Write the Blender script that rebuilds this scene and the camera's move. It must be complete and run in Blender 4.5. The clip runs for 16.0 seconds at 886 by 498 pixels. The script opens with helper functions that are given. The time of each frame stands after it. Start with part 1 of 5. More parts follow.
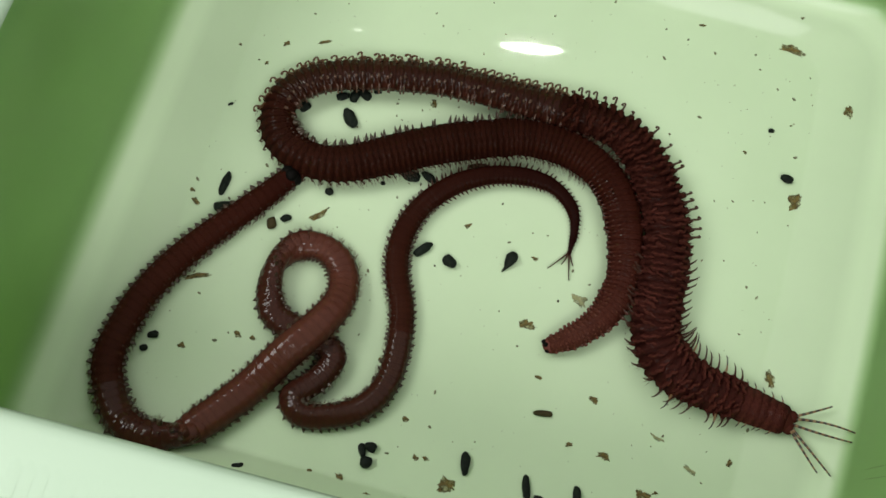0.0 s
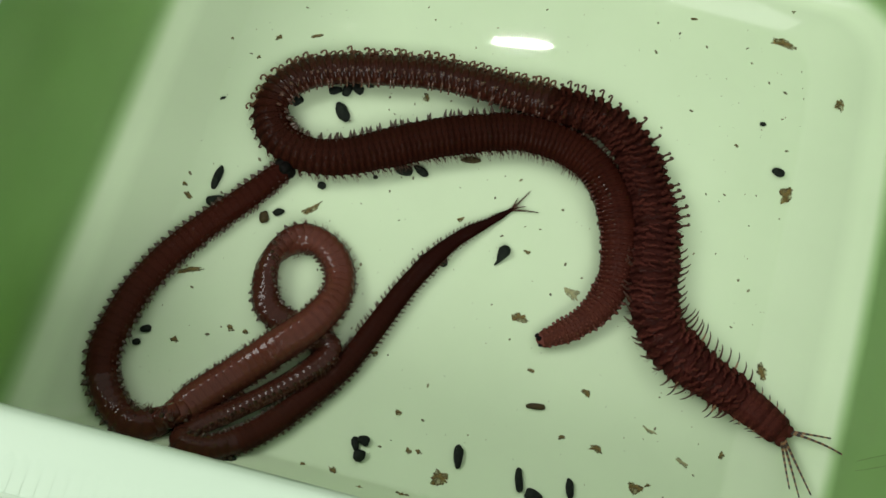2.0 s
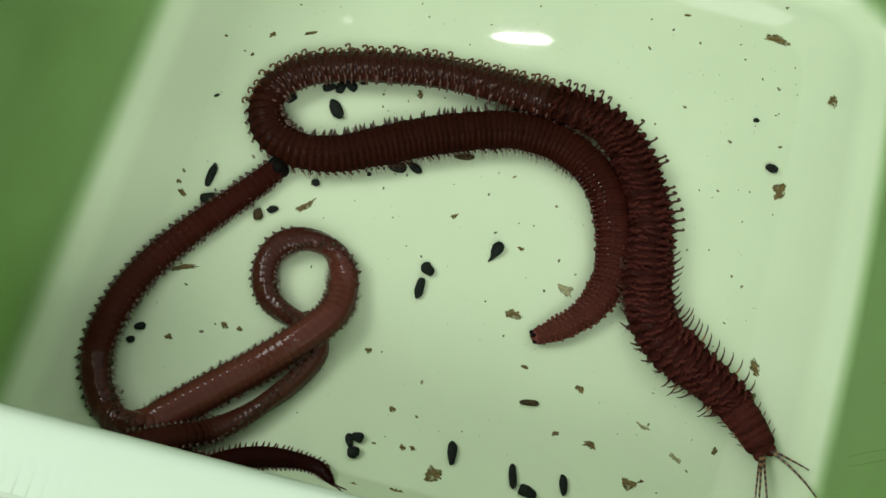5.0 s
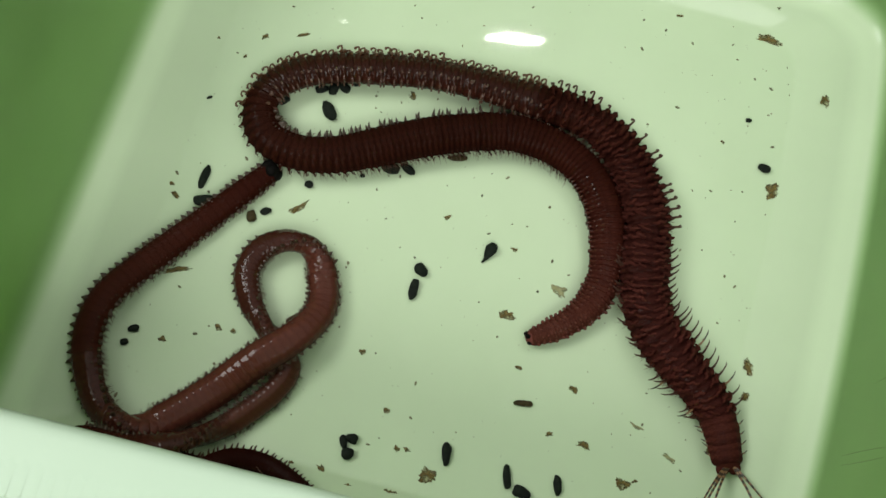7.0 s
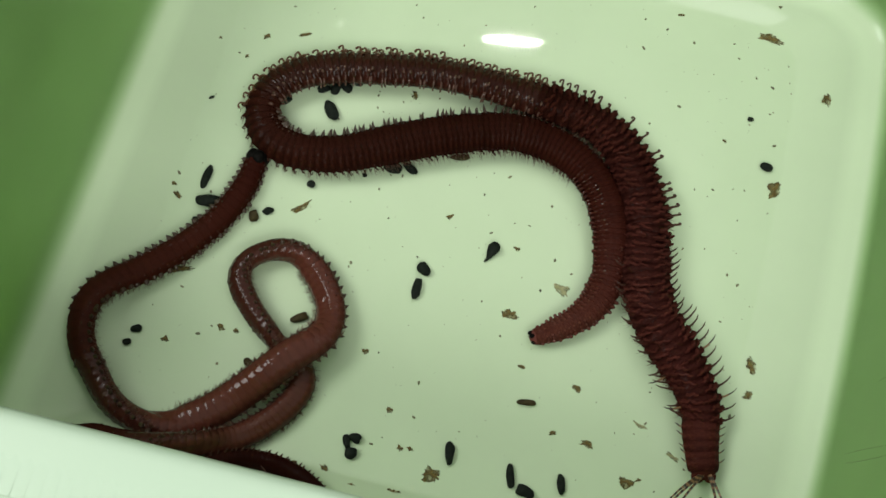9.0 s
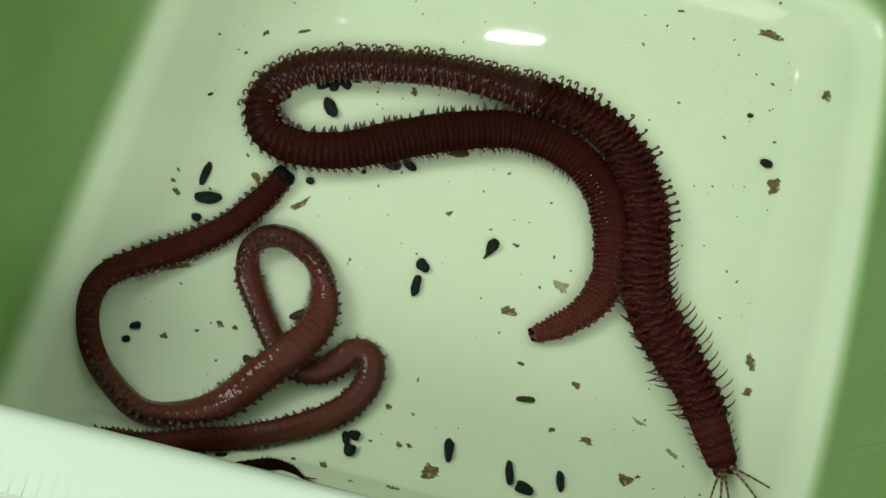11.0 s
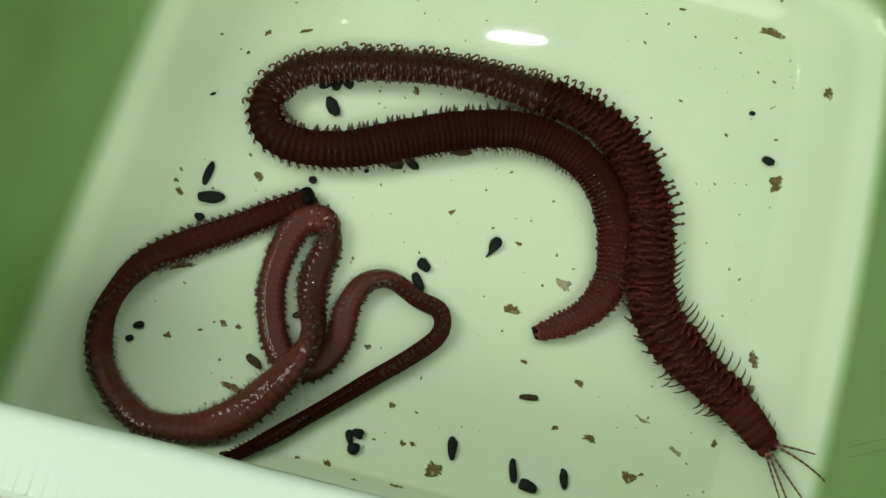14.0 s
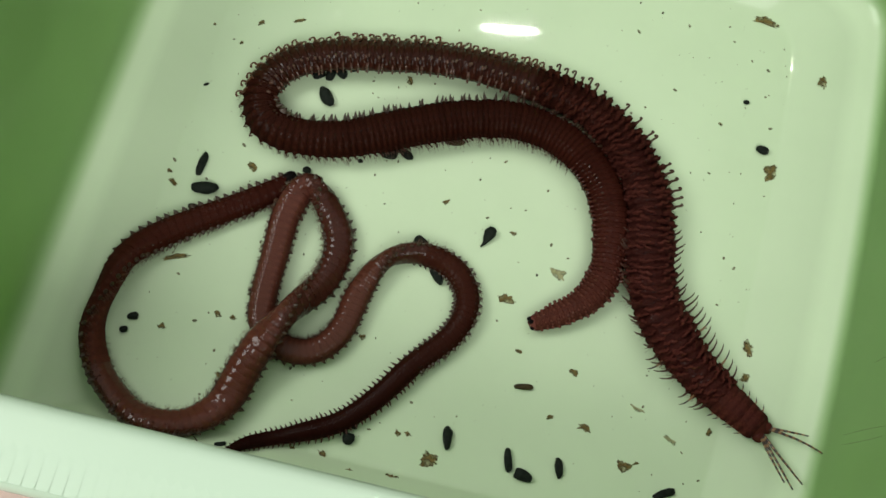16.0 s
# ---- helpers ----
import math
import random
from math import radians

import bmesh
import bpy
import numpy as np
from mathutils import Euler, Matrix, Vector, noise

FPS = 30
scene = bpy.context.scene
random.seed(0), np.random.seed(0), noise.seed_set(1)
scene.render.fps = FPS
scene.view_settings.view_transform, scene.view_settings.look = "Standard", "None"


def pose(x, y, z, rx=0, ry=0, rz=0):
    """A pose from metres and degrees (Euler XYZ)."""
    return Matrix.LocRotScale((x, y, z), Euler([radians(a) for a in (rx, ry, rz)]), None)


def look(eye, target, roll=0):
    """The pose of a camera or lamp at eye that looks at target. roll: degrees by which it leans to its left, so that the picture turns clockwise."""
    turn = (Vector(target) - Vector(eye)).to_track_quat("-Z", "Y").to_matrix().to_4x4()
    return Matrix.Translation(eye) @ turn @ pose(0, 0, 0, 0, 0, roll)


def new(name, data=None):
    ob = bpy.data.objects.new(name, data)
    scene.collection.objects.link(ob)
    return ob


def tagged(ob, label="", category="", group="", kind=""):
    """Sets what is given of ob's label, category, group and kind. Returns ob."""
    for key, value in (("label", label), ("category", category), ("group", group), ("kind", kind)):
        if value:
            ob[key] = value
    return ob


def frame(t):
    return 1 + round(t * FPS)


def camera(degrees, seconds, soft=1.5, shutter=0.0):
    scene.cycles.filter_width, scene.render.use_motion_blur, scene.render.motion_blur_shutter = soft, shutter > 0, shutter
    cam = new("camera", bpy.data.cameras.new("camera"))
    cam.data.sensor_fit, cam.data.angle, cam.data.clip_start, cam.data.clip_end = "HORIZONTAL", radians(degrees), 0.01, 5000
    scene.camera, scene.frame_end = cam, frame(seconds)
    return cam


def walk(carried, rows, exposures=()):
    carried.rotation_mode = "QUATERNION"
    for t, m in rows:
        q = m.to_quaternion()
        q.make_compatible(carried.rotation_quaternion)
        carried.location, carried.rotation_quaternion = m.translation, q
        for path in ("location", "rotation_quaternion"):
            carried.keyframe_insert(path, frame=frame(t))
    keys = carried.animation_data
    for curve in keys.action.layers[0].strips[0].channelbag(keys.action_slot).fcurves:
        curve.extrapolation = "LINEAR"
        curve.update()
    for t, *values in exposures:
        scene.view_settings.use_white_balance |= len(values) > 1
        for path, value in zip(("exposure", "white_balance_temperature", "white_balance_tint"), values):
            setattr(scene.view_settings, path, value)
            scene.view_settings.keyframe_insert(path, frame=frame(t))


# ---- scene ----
PATH = [
    (0.0, (0.00124, -0.07590, 0.21551), (0.00005, 0.00051, -0.00142), 14.057),
    (0.5, (0.00118, -0.07584, 0.21559), (0.00039, 0.00039, -0.00141), 14.360),
    (1.0, (0.00073, -0.07554, 0.21578), (0.00089, 0.00016, -0.00141), 15.005),
    (1.5, (0.00152, -0.07573, 0.21594), (0.00149, -0.00020, -0.00131), 14.801),
    (2.0, (0.00128, -0.07633, 0.21567), (0.00184, -0.00040, -0.00144), 15.188),
    (2.5, (0.00129, -0.07661, 0.21576), (0.00192, -0.00060, -0.00132), 15.233),
    (3.0, (0.00122, -0.07595, 0.21616), (0.00196, -0.00070, -0.00118), 15.307),
    (3.5, (0.00148, -0.07617, 0.21608), (0.00219, -0.00082, -0.00122), 15.273),
    (4.0, (0.00195, -0.07608, 0.21609), (0.00259, -0.00102, -0.00131), 15.191),
    (6.5, (0.00244, -0.07557, 0.21653), (0.00412, -0.00055, -0.00089), 15.721),
    (7.0, (0.00255, -0.07571, 0.21649), (0.00447, -0.00036, -0.00081), 15.804),
    (7.5, (0.00221, -0.07562, 0.21640), (0.00473, -0.00024, -0.00088), 16.175),
    (8.0, (0.00222, -0.07581, 0.21630), (0.00471, -0.00024, -0.00092), 16.132),
    (8.5, (0.00255, -0.07595, 0.21642), (0.00438, -0.00043, -0.00082), 15.556),
    (9.0, (0.00184, -0.07653, 0.21609), (0.00400, -0.00057, -0.00099), 15.834),
    (11.5, (0.00253, -0.07629, 0.21595), (0.00431, -0.00114, -0.00142), 15.515),
    (12.0, (0.00234, -0.07660, 0.21613), (0.00400, -0.00117, -0.00115), 15.409),
    (12.5, (0.00200, -0.07676, 0.21606), (0.00345, -0.00113, -0.00114), 15.263),
    (13.0, (0.00179, -0.07698, 0.21619), (0.00319, -0.00124, -0.00098), 15.199),
    (13.5, (0.00145, -0.07623, 0.21625), (0.00342, -0.00132, -0.00120), 15.552),
    (14.0, (0.00231, -0.07686, 0.21612), (0.00385, -0.00157, -0.00120), 15.154),
    (14.5, (0.00200, -0.07692, 0.21599), (0.00426, -0.00190, -0.00142), 15.622),
    (15.0, (0.00292, -0.07732, 0.21565), (0.00467, -0.00218, -0.00173), 15.183),
    (15.5, (0.00263, -0.07701, 0.21575), (0.00507, -0.00268, -0.00189), 15.646),
    (16.0, (0.00257, -0.07727, 0.21573), (0.00545, -0.00313, -0.00197), 15.948),
]
cam = camera(43.0, 16.0, soft=1.6, shutter=0.4)
walk(cam, [(t, look(eye, target, roll)) for t, eye, target, roll in PATH], exposures=[(0.0, 0.0), (16.0, 0.0)])

# ---- world and lamps ----
MM = 0.001
world = bpy.data.worlds.new("room_air")
scene.world = world
world.use_nodes = True
world.node_tree.nodes["Background"].inputs["Color"].default_value = (0.9, 1.0, 0.92, 1)
world.node_tree.nodes["Background"].inputs["Strength"].default_value = 0.05


def lamp(name, place, target, size_x, size_y, watts, colour, spin=0):
    data = bpy.data.lights.new(name, "AREA")
    data.shape, data.size, data.size_y, data.energy, data.color = "ELLIPSE" if size_y < 0.1 else "RECTANGLE", size_x, size_y, watts, colour
    ob = new(name, data)
    ob.matrix_world = look(place, target, spin)
    return ob


# two compact lamps above the far side; unseen soft sources added: bright at left, wider behind the camera, faint
# overhead
lamp("lamp_compact", (0.052, 0.985, 1.60), (0.0, 0.0, 0.0), 0.108, 0.013, 1.8, (1.0, 0.99, 0.93), 12)
lamp("lamp_small", (-0.26, 0.93, 1.60), (0.0, 0.0, 0.0), 0.016, 0.008, 0.006, (1.0, 0.99, 0.93))
lamp("lamp_left_soft", (-1.12, 0.0, 1.35), (0.0, 0.0, 0.0), 0.7, 0.6, 14, (0.98, 1.0, 0.95))
lamp("lamp_near_fill", (0.25, -1.15, 1.50), (0.0, 0.0, 0.0), 1.2, 1.0, 23, (0.98, 1.0, 0.95))
lamp("lamp_overhead_soft", (0.0, 0.0, 1.62), (0.0, 0.0, 0.0), 3.7, 3.7, 23.5, (0.97, 1.0, 0.95))


# ---- materials ----
def material(name, colour, rough=0.5):
    m = bpy.data.materials.new(name)
    m.use_nodes = True
    b = m.node_tree.nodes["Principled BSDF"]
    b.inputs["Base Color"].default_value = (*colour, 1)
    b.inputs["Roughness"].default_value = rough
    return m, m.node_tree.nodes, m.node_tree.links, b


def noise_node(nodes, links, scale, detail=4.0, coord="Object", rough=0.55):
    tc = nodes.new("ShaderNodeTexCoord")
    n = nodes.new("ShaderNodeTexNoise")
    n.inputs["Scale"].default_value, n.inputs["Detail"].default_value = scale, detail
    n.inputs["Roughness"].default_value = rough
    links.new(tc.outputs[coord], n.inputs["Vector"])
    return n


def ramp(nodes, links, source, stops):
    r = nodes.new("ShaderNodeValToRGB")
    while len(r.color_ramp.elements) < len(stops):
        r.color_ramp.elements.new(0.5)
    for e, (p, c) in zip(r.color_ramp.elements, stops):
        e.position, e.color = p, (*c, 1)
    links.new(source, r.inputs["Fac"])
    return r


def bump(nodes, links, source, bsdf, strength, distance, socket="Normal"):
    b = nodes.new("ShaderNodeBump")
    b.inputs["Strength"].default_value, b.inputs["Distance"].default_value = strength, distance
    links.new(source, b.inputs["Height"])
    links.new(b.outputs["Normal"], bsdf.inputs[socket])
    return b


def plastic_material(name, low, high, foot=None, foot_gleam=None):
    """Moulded plastic with cloudy tint; with foot, the bottom has that colour, a highlight line painted at the foot of
    the wall the next, and the wall above its own deeper green.
    """
    m, nodes, links, b = material(name, low, 0.16)
    big = noise_node(nodes, links, 14.0, 3.0)
    cloudy = ramp(nodes, links, big.outputs["Fac"], [(0.3, low), (0.7, high)])
    links.new(cloudy.outputs["Color"], b.inputs["Base Color"])
    if foot:
        place = nodes.new("ShaderNodeTexCoord")
        axes = nodes.new("ShaderNodeSeparateXYZ")
        links.new(place.outputs["Object"], axes.inputs["Vector"])
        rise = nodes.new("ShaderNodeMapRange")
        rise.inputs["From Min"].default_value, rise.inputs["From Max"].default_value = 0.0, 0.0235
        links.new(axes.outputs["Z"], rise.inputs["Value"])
        # bright foot line painted as a highlight; deeper green above stands for dimmer light
        thick = ramp(nodes, links, rise.outputs["Result"], [(0.0, foot), (0.15, foot), (0.19, foot_gleam), (0.23, foot_gleam), (0.36, low), (1.0, low)])
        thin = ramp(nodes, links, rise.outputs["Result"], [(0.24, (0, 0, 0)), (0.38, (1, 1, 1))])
        fade = nodes.new("ShaderNodeMix")
        fade.data_type = "RGBA"
        links.new(thin.outputs["Color"], fade.inputs["Factor"])
        links.new(thick.outputs["Color"], fade.inputs["A"])
        links.new(cloudy.outputs["Color"], fade.inputs["B"])
        mottle = nodes.new("ShaderNodeMix")
        mottle.data_type, mottle.blend_type = "RGBA", "MULTIPLY"
        mottle.inputs["Factor"].default_value = 1.0
        patch = noise_node(nodes, links, 45.0, 4.0)
        links.new(fade.outputs["Result"], mottle.inputs["A"])
        links.new(ramp(nodes, links, patch.outputs["Fac"], [(0.3, (0.965, 0.97, 0.96)), (0.7, (1.02, 1.02, 1.02))]).outputs["Color"], mottle.inputs["B"])
        links.new(mottle.outputs["Result"], b.inputs["Base Color"])
        # the wall lets light seep through, the foot does not
        seep = nodes.new("ShaderNodeBsdfTranslucent")
        links.new(mottle.outputs["Result"], seep.inputs["Color"])
        share = nodes.new("ShaderNodeMath")
        share.operation = "MULTIPLY"
        share.inputs[1].default_value = 0.6
        links.new(thin.outputs["Color"], share.inputs[0])
        both = nodes.new("ShaderNodeMixShader")
        links.new(share.outputs["Value"], both.inputs["Fac"])
        links.new(b.outputs["BSDF"], both.inputs[1])
        links.new(seep.outputs["BSDF"], both.inputs[2])
        links.new(both.outputs["Shader"], nodes["Material Output"].inputs["Surface"])
    fine = noise_node(nodes, links, 900.0, 3.0)
    rr = ramp(nodes, links, fine.outputs["Fac"], [(0.3, (0.38, 0.38, 0.38)), (0.75, (0.5, 0.5, 0.5))])
    links.new(rr.outputs["Color"], b.inputs["Roughness"])
    wave = noise_node(nodes, links, 60.0, 2.0)
    bump(nodes, links, wave.outputs["Fac"], b, 0.04, 0.0006)
    b.inputs["Specular IOR Level"].default_value = 0.25
    b.inputs["Coat Weight"].default_value = 0.4
    b.inputs["Coat Roughness"].default_value = 0.026
    return m


def flesh_material(name, coat, coat_rough, pimple, belly_from=-0.75, belly_to=-0.12, grain=0.7, film_ior=1.33):
    """Wet worm skin: pigment from the segment's own colour, paler belly, darker back line, shade painted into the ring
    grooves, fine wrinkles.
    """
    m, nodes, links, b = material(name, (0.12, 0.04, 0.03), 0.45)
    info = nodes.new("ShaderNodeObjectInfo")
    tc = nodes.new("ShaderNodeTexCoord")
    sep = nodes.new("ShaderNodeSeparateXYZ")
    links.new(tc.outputs["Object"], sep.inputs["Vector"])
    low = nodes.new("ShaderNodeMapRange")
    low.inputs["From Min"].default_value, low.inputs["From Max"].default_value = belly_from, belly_to
    links.new(sep.outputs["Z"], low.inputs["Value"])
    belly = ramp(nodes, links, low.outputs["Result"], [(0.0, (1, 1, 1)), (1.0, (0, 0, 0))])
    pale = nodes.new("ShaderNodeMix")
    pale.data_type, pale.blend_type = "RGBA", "MIX"
    links.new(belly.outputs["Color"], pale.inputs["Factor"])
    links.new(info.outputs["Color"], pale.inputs["A"])
    tint = nodes.new("ShaderNodeMix")
    tint.data_type, tint.blend_type = "RGBA", "MULTIPLY"
    tint.inputs["Factor"].default_value = 1.0
    links.new(info.outputs["Color"], tint.inputs["A"])
    tint.inputs["B"].default_value = (1.85, 1.95, 1.95, 1)
    links.new(tint.outputs["Result"], pale.inputs["B"])
    mott = noise_node(nodes, links, 3.0, 5.0)
    shade = ramp(nodes, links, mott.outputs["Fac"], [(0.28, [1 - 0.55 * grain * v for v in (0.70, 0.76, 0.8)]), (0.5, (0.97, 0.95, 0.93)), (0.74, [1 + 0.8 * grain * v for v in (0.92, 0.86, 0.72)])])
    mul = nodes.new("ShaderNodeMix")
    mul.data_type, mul.blend_type = "RGBA", "MULTIPLY"
    mul.inputs["Factor"].default_value = 1.0
    links.new(pale.outputs["Result"], mul.inputs["A"])
    links.new(shade.outputs["Color"], mul.inputs["B"])
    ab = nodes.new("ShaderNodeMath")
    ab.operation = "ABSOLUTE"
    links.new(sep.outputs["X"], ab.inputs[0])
    # groove shade painted in: the colour darkens towards both ends of a ring
    groove_shade = ramp(nodes, links, ab.outputs["Value"], [(0.1, (1.12, 1.12, 1.12)), (0.55, (0.72, 0.70, 0.70))])
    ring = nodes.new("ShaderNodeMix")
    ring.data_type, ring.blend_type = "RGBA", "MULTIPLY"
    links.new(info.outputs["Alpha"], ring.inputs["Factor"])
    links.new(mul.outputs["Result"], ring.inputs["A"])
    links.new(groove_shade.outputs["Color"], ring.inputs["B"])
    vary = nodes.new("ShaderNodeHueSaturation")
    mr = nodes.new("ShaderNodeMapRange")
    mr.inputs["To Min"].default_value, mr.inputs["To Max"].default_value = 1 - 0.16 * grain, 1 + 0.18 * grain
    links.new(info.outputs["Random"], mr.inputs["Value"])
    links.new(mr.outputs["Result"], vary.inputs["Value"])
    links.new(ring.outputs["Result"], vary.inputs["Color"])
    links.new(vary.outputs["Color"], b.inputs["Base Color"])
    wr = noise_node(nodes, links, 6.0, 4.0)
    bump(nodes, links, wr.outputs["Fac"], b, grain, 0.0012)
    film = noise_node(nodes, links, 2.6, 0.0)
    bump(nodes, links, film.outputs["Fac"], b, pimple, 0.0012, "Coat Normal")
    b.inputs["Coat Weight"].default_value = coat
    b.inputs["Coat Roughness"].default_value = coat_rough
    b.inputs["Coat IOR"].default_value = film_ior
    b.inputs["Specular IOR Level"].default_value = 0.0
    return m


def simple_material(name, low, high, scale, rough, relief=0.0003, coat=0.0, gloss=0.4):
    m, nodes, links, b = material(name, low, rough)
    n = noise_node(nodes, links, scale, 5.0)
    r = ramp(nodes, links, n.outputs["Fac"], [(0.3, low), (0.7, high)])
    links.new(r.outputs["Color"], b.inputs["Base Color"])
    bump(nodes, links, n.outputs["Fac"], b, 0.5, relief)
    b.inputs["Coat Weight"].default_value = coat
    b.inputs["Coat Roughness"].default_value = 0.15
    b.inputs["Specular IOR Level"].default_value = gloss
    return m


def clot_material(name, low, high, holes):
    """Wet grit that lets the plastic show through in patches."""
    m, nodes, links, b = material(name, low, 0.6)
    grit = noise_node(nodes, links, 1300, 4.0)
    links.new(ramp(nodes, links, grit.outputs["Fac"], [(0.32, low), (0.68, high)]).outputs["Color"], b.inputs["Base Color"])
    bump(nodes, links, grit.outputs["Fac"], b, 0.6, 0.0003)
    b.inputs["Specular IOR Level"].default_value = 0.2
    patch = noise_node(nodes, links, 700, 3.0)
    clear = nodes.new("ShaderNodeBsdfTransparent")
    both = nodes.new("ShaderNodeMixShader")
    links.new(ramp(nodes, links, patch.outputs["Fac"], [(0.36, (0, 0, 0)), (0.64, (holes, holes, holes))]).outputs["Color"], both.inputs["Fac"])
    links.new(b.outputs["BSDF"], both.inputs[1])
    links.new(clear.outputs["BSDF"], both.inputs[2])
    links.new(both.outputs["Shader"], nodes["Material Output"].inputs["Surface"])
    return m


def banded_material():
    m, nodes, links, b = material("banded_antenna_skin", (0.2, 0.1, 0.06), 0.35)
    tc = nodes.new("ShaderNodeTexCoord")
    sep = nodes.new("ShaderNodeSeparateXYZ")
    links.new(tc.outputs["UV"], sep.inputs["Vector"])
    mm = nodes.new("ShaderNodeMath")
    mm.operation = "FRACT"
    links.new(sep.outputs["X"], mm.inputs[0])
    r = ramp(nodes, links, mm.outputs["Value"], [(0.0, (0.23, 0.13, 0.06)), (0.36, (0.21, 0.12, 0.055)), (0.46, (0.018, 0.008, 0.006)), (0.94, (0.018, 0.008, 0.006)), (1.0, (0.23, 0.13, 0.06))])
    links.new(r.outputs["Color"], b.inputs["Base Color"])
    return m


# wall tints, then the bottom's colour and the highlight painted along the wall's foot
TUB_PLASTIC = plastic_material("green_tub_plastic", (0.36, 0.585, 0.245), (0.41, 0.63, 0.285), (0.492, 0.605, 0.408), (0.565, 0.69, 0.47))
# paler, cooler plastic for the rim and its ribs
RIM_PLASTIC = plastic_material("pale_mint_plastic", (0.53, 0.67, 0.53), (0.58, 0.71, 0.57))
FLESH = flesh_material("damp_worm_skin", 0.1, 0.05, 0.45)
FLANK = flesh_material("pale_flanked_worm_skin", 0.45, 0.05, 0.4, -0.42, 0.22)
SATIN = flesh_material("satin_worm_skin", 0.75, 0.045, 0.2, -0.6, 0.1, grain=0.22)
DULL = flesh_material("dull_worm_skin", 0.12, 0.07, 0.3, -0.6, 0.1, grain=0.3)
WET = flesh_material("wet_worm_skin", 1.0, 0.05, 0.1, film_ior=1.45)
BANDED = banded_material()
CIRRUS = simple_material("dark_bristle_skin", (0.028, 0.011, 0.007), (0.07, 0.028, 0.016), 5.0, 0.45, 0.0001, 0.1, 0.15)
GILL = simple_material("tan_gill_skin", (0.052, 0.019, 0.008), (0.12, 0.050, 0.022), 5.0, 0.4, 0.0001, 0.15, 0.2)
TOOTH = simple_material("olive_brown_cirrus_skin", (0.020, 0.010, 0.004), (0.052, 0.028, 0.013), 5.0, 0.45, 0.0001, 0.15)
SETA = simple_material("brown_seta", (0.06, 0.025, 0.014), (0.11, 0.05, 0.028), 5.0, 0.5, 0.0001)
JAW = simple_material("black_horn", (0.002, 0.002, 0.002), (0.006, 0.005, 0.004), 900, 0.5, 0.0001, 0.0, 0.04)
PELLET = simple_material("dark_green_pellet", (0.003, 0.005, 0.004), (0.011, 0.016, 0.010), 1100, 0.7, 0.0006, 0.0, 0.15)
OLIVE = simple_material("olive_pellet", (0.022, 0.016, 0.006), (0.06, 0.045, 0.018), 700, 0.6, 0.0003, 0.0, 0.12)
FLAKE = clot_material("brown_flake", (0.07, 0.048, 0.012), (0.24, 0.19, 0.066), 0.75)
PALE_FLAKE = clot_material("pale_flake", (0.24, 0.24, 0.11), (0.42, 0.42, 0.24), 0.8)
SPECK = simple_material("grey_speck", (0.05, 0.05, 0.03), (0.24, 0.23, 0.13), 300, 0.6)
HAIR = simple_material("dark_hair", (0.13, 0.19, 0.09), (0.2, 0.27, 0.13), 300, 0.5)
TABLE = simple_material("pink_table", (0.62, 0.44, 0.40), (0.70, 0.52, 0.47), 40, 0.5)
PAINT = simple_material("grey_green_room_paint", (0.26, 0.32, 0.24), (0.31, 0.37, 0.28), 6, 0.8, 0.001)
BOARDS = simple_material("brown_room_boards", (0.22, 0.16, 0.11), (0.30, 0.22, 0.16), 8, 0.6, 0.001)


# ---- mesh helpers ----
def finish(bm, name, mats, smooth=True, crease=None):
    me = bpy.data.meshes.new(name)
    bmesh.ops.recalc_face_normals(bm, faces=bm.faces)
    if crease:
        for e in bm.edges:
            e.smooth = e.calc_face_angle(0.0) < crease
    bm.to_mesh(me)
    bm.free()
    for m in mats:
        me.materials.append(m)
    if smooth:
        me.polygons.foreach_set("use_smooth", [True] * len(me.polygons))
    return me


def part(name, mesh, parent, label=""):
    ob = new(name, mesh)
    ob.parent = parent
    return tagged(ob, label)


def tube(bm, points, radii, sides=6, slot=0, flat=1.0, uv=None, root=None):
    """A closed tapered tube through the points; with root it grows from that vertex."""
    pts = [Vector(p) for p in points]
    rings = []
    side = None
    for i, p in enumerate(pts):
        d = (pts[min(i + 1, len(pts) - 1)] - pts[max(i - 1, 0)]).normalized()
        if side is None:
            side = d.cross(Vector((0.13, 0.21, 0.97)))
            side = side if side.length > 0.05 else d.cross(Vector((1, 0, 0)))
        side = (side - d * side.dot(d)).normalized()
        up = d.cross(side)
        rings.append([bm.verts.new(p + radii[i] * (math.cos(a) * side + flat * math.sin(a) * up))
                      for a in [k * math.tau / sides for k in range(sides)]])
    faces = []
    for i, (r, s) in enumerate(zip(rings, rings[1:])):
        for k in range(sides):
            f = bm.faces.new((r[k], r[(k + 1) % sides], s[(k + 1) % sides], s[k]))
            f.material_index = slot
            faces.append((i, f))
    if root:
        for k in range(sides):
            f = bm.faces.new((root, rings[0][(k + 1) % sides], rings[0][k]))
            f.material_index = slot
            faces.append((0, f))
    for r in (rings[-1:] if root else (rings[0], rings[-1])):
        f = bm.faces.new(r)
        f.material_index = slot
        faces.append((0 if r is rings[0] else len(rings) - 2, f))
    if uv:
        layer = bm.loops.layers.uv.verify()
        where = {v: i for i, r in enumerate(rings) for v in r}
        for i, f in faces:
            for l in f.loops:
                l[layer].uv = (where.get(l.vert, 0) / (len(rings) - 1) * uv, 0)
    return rings


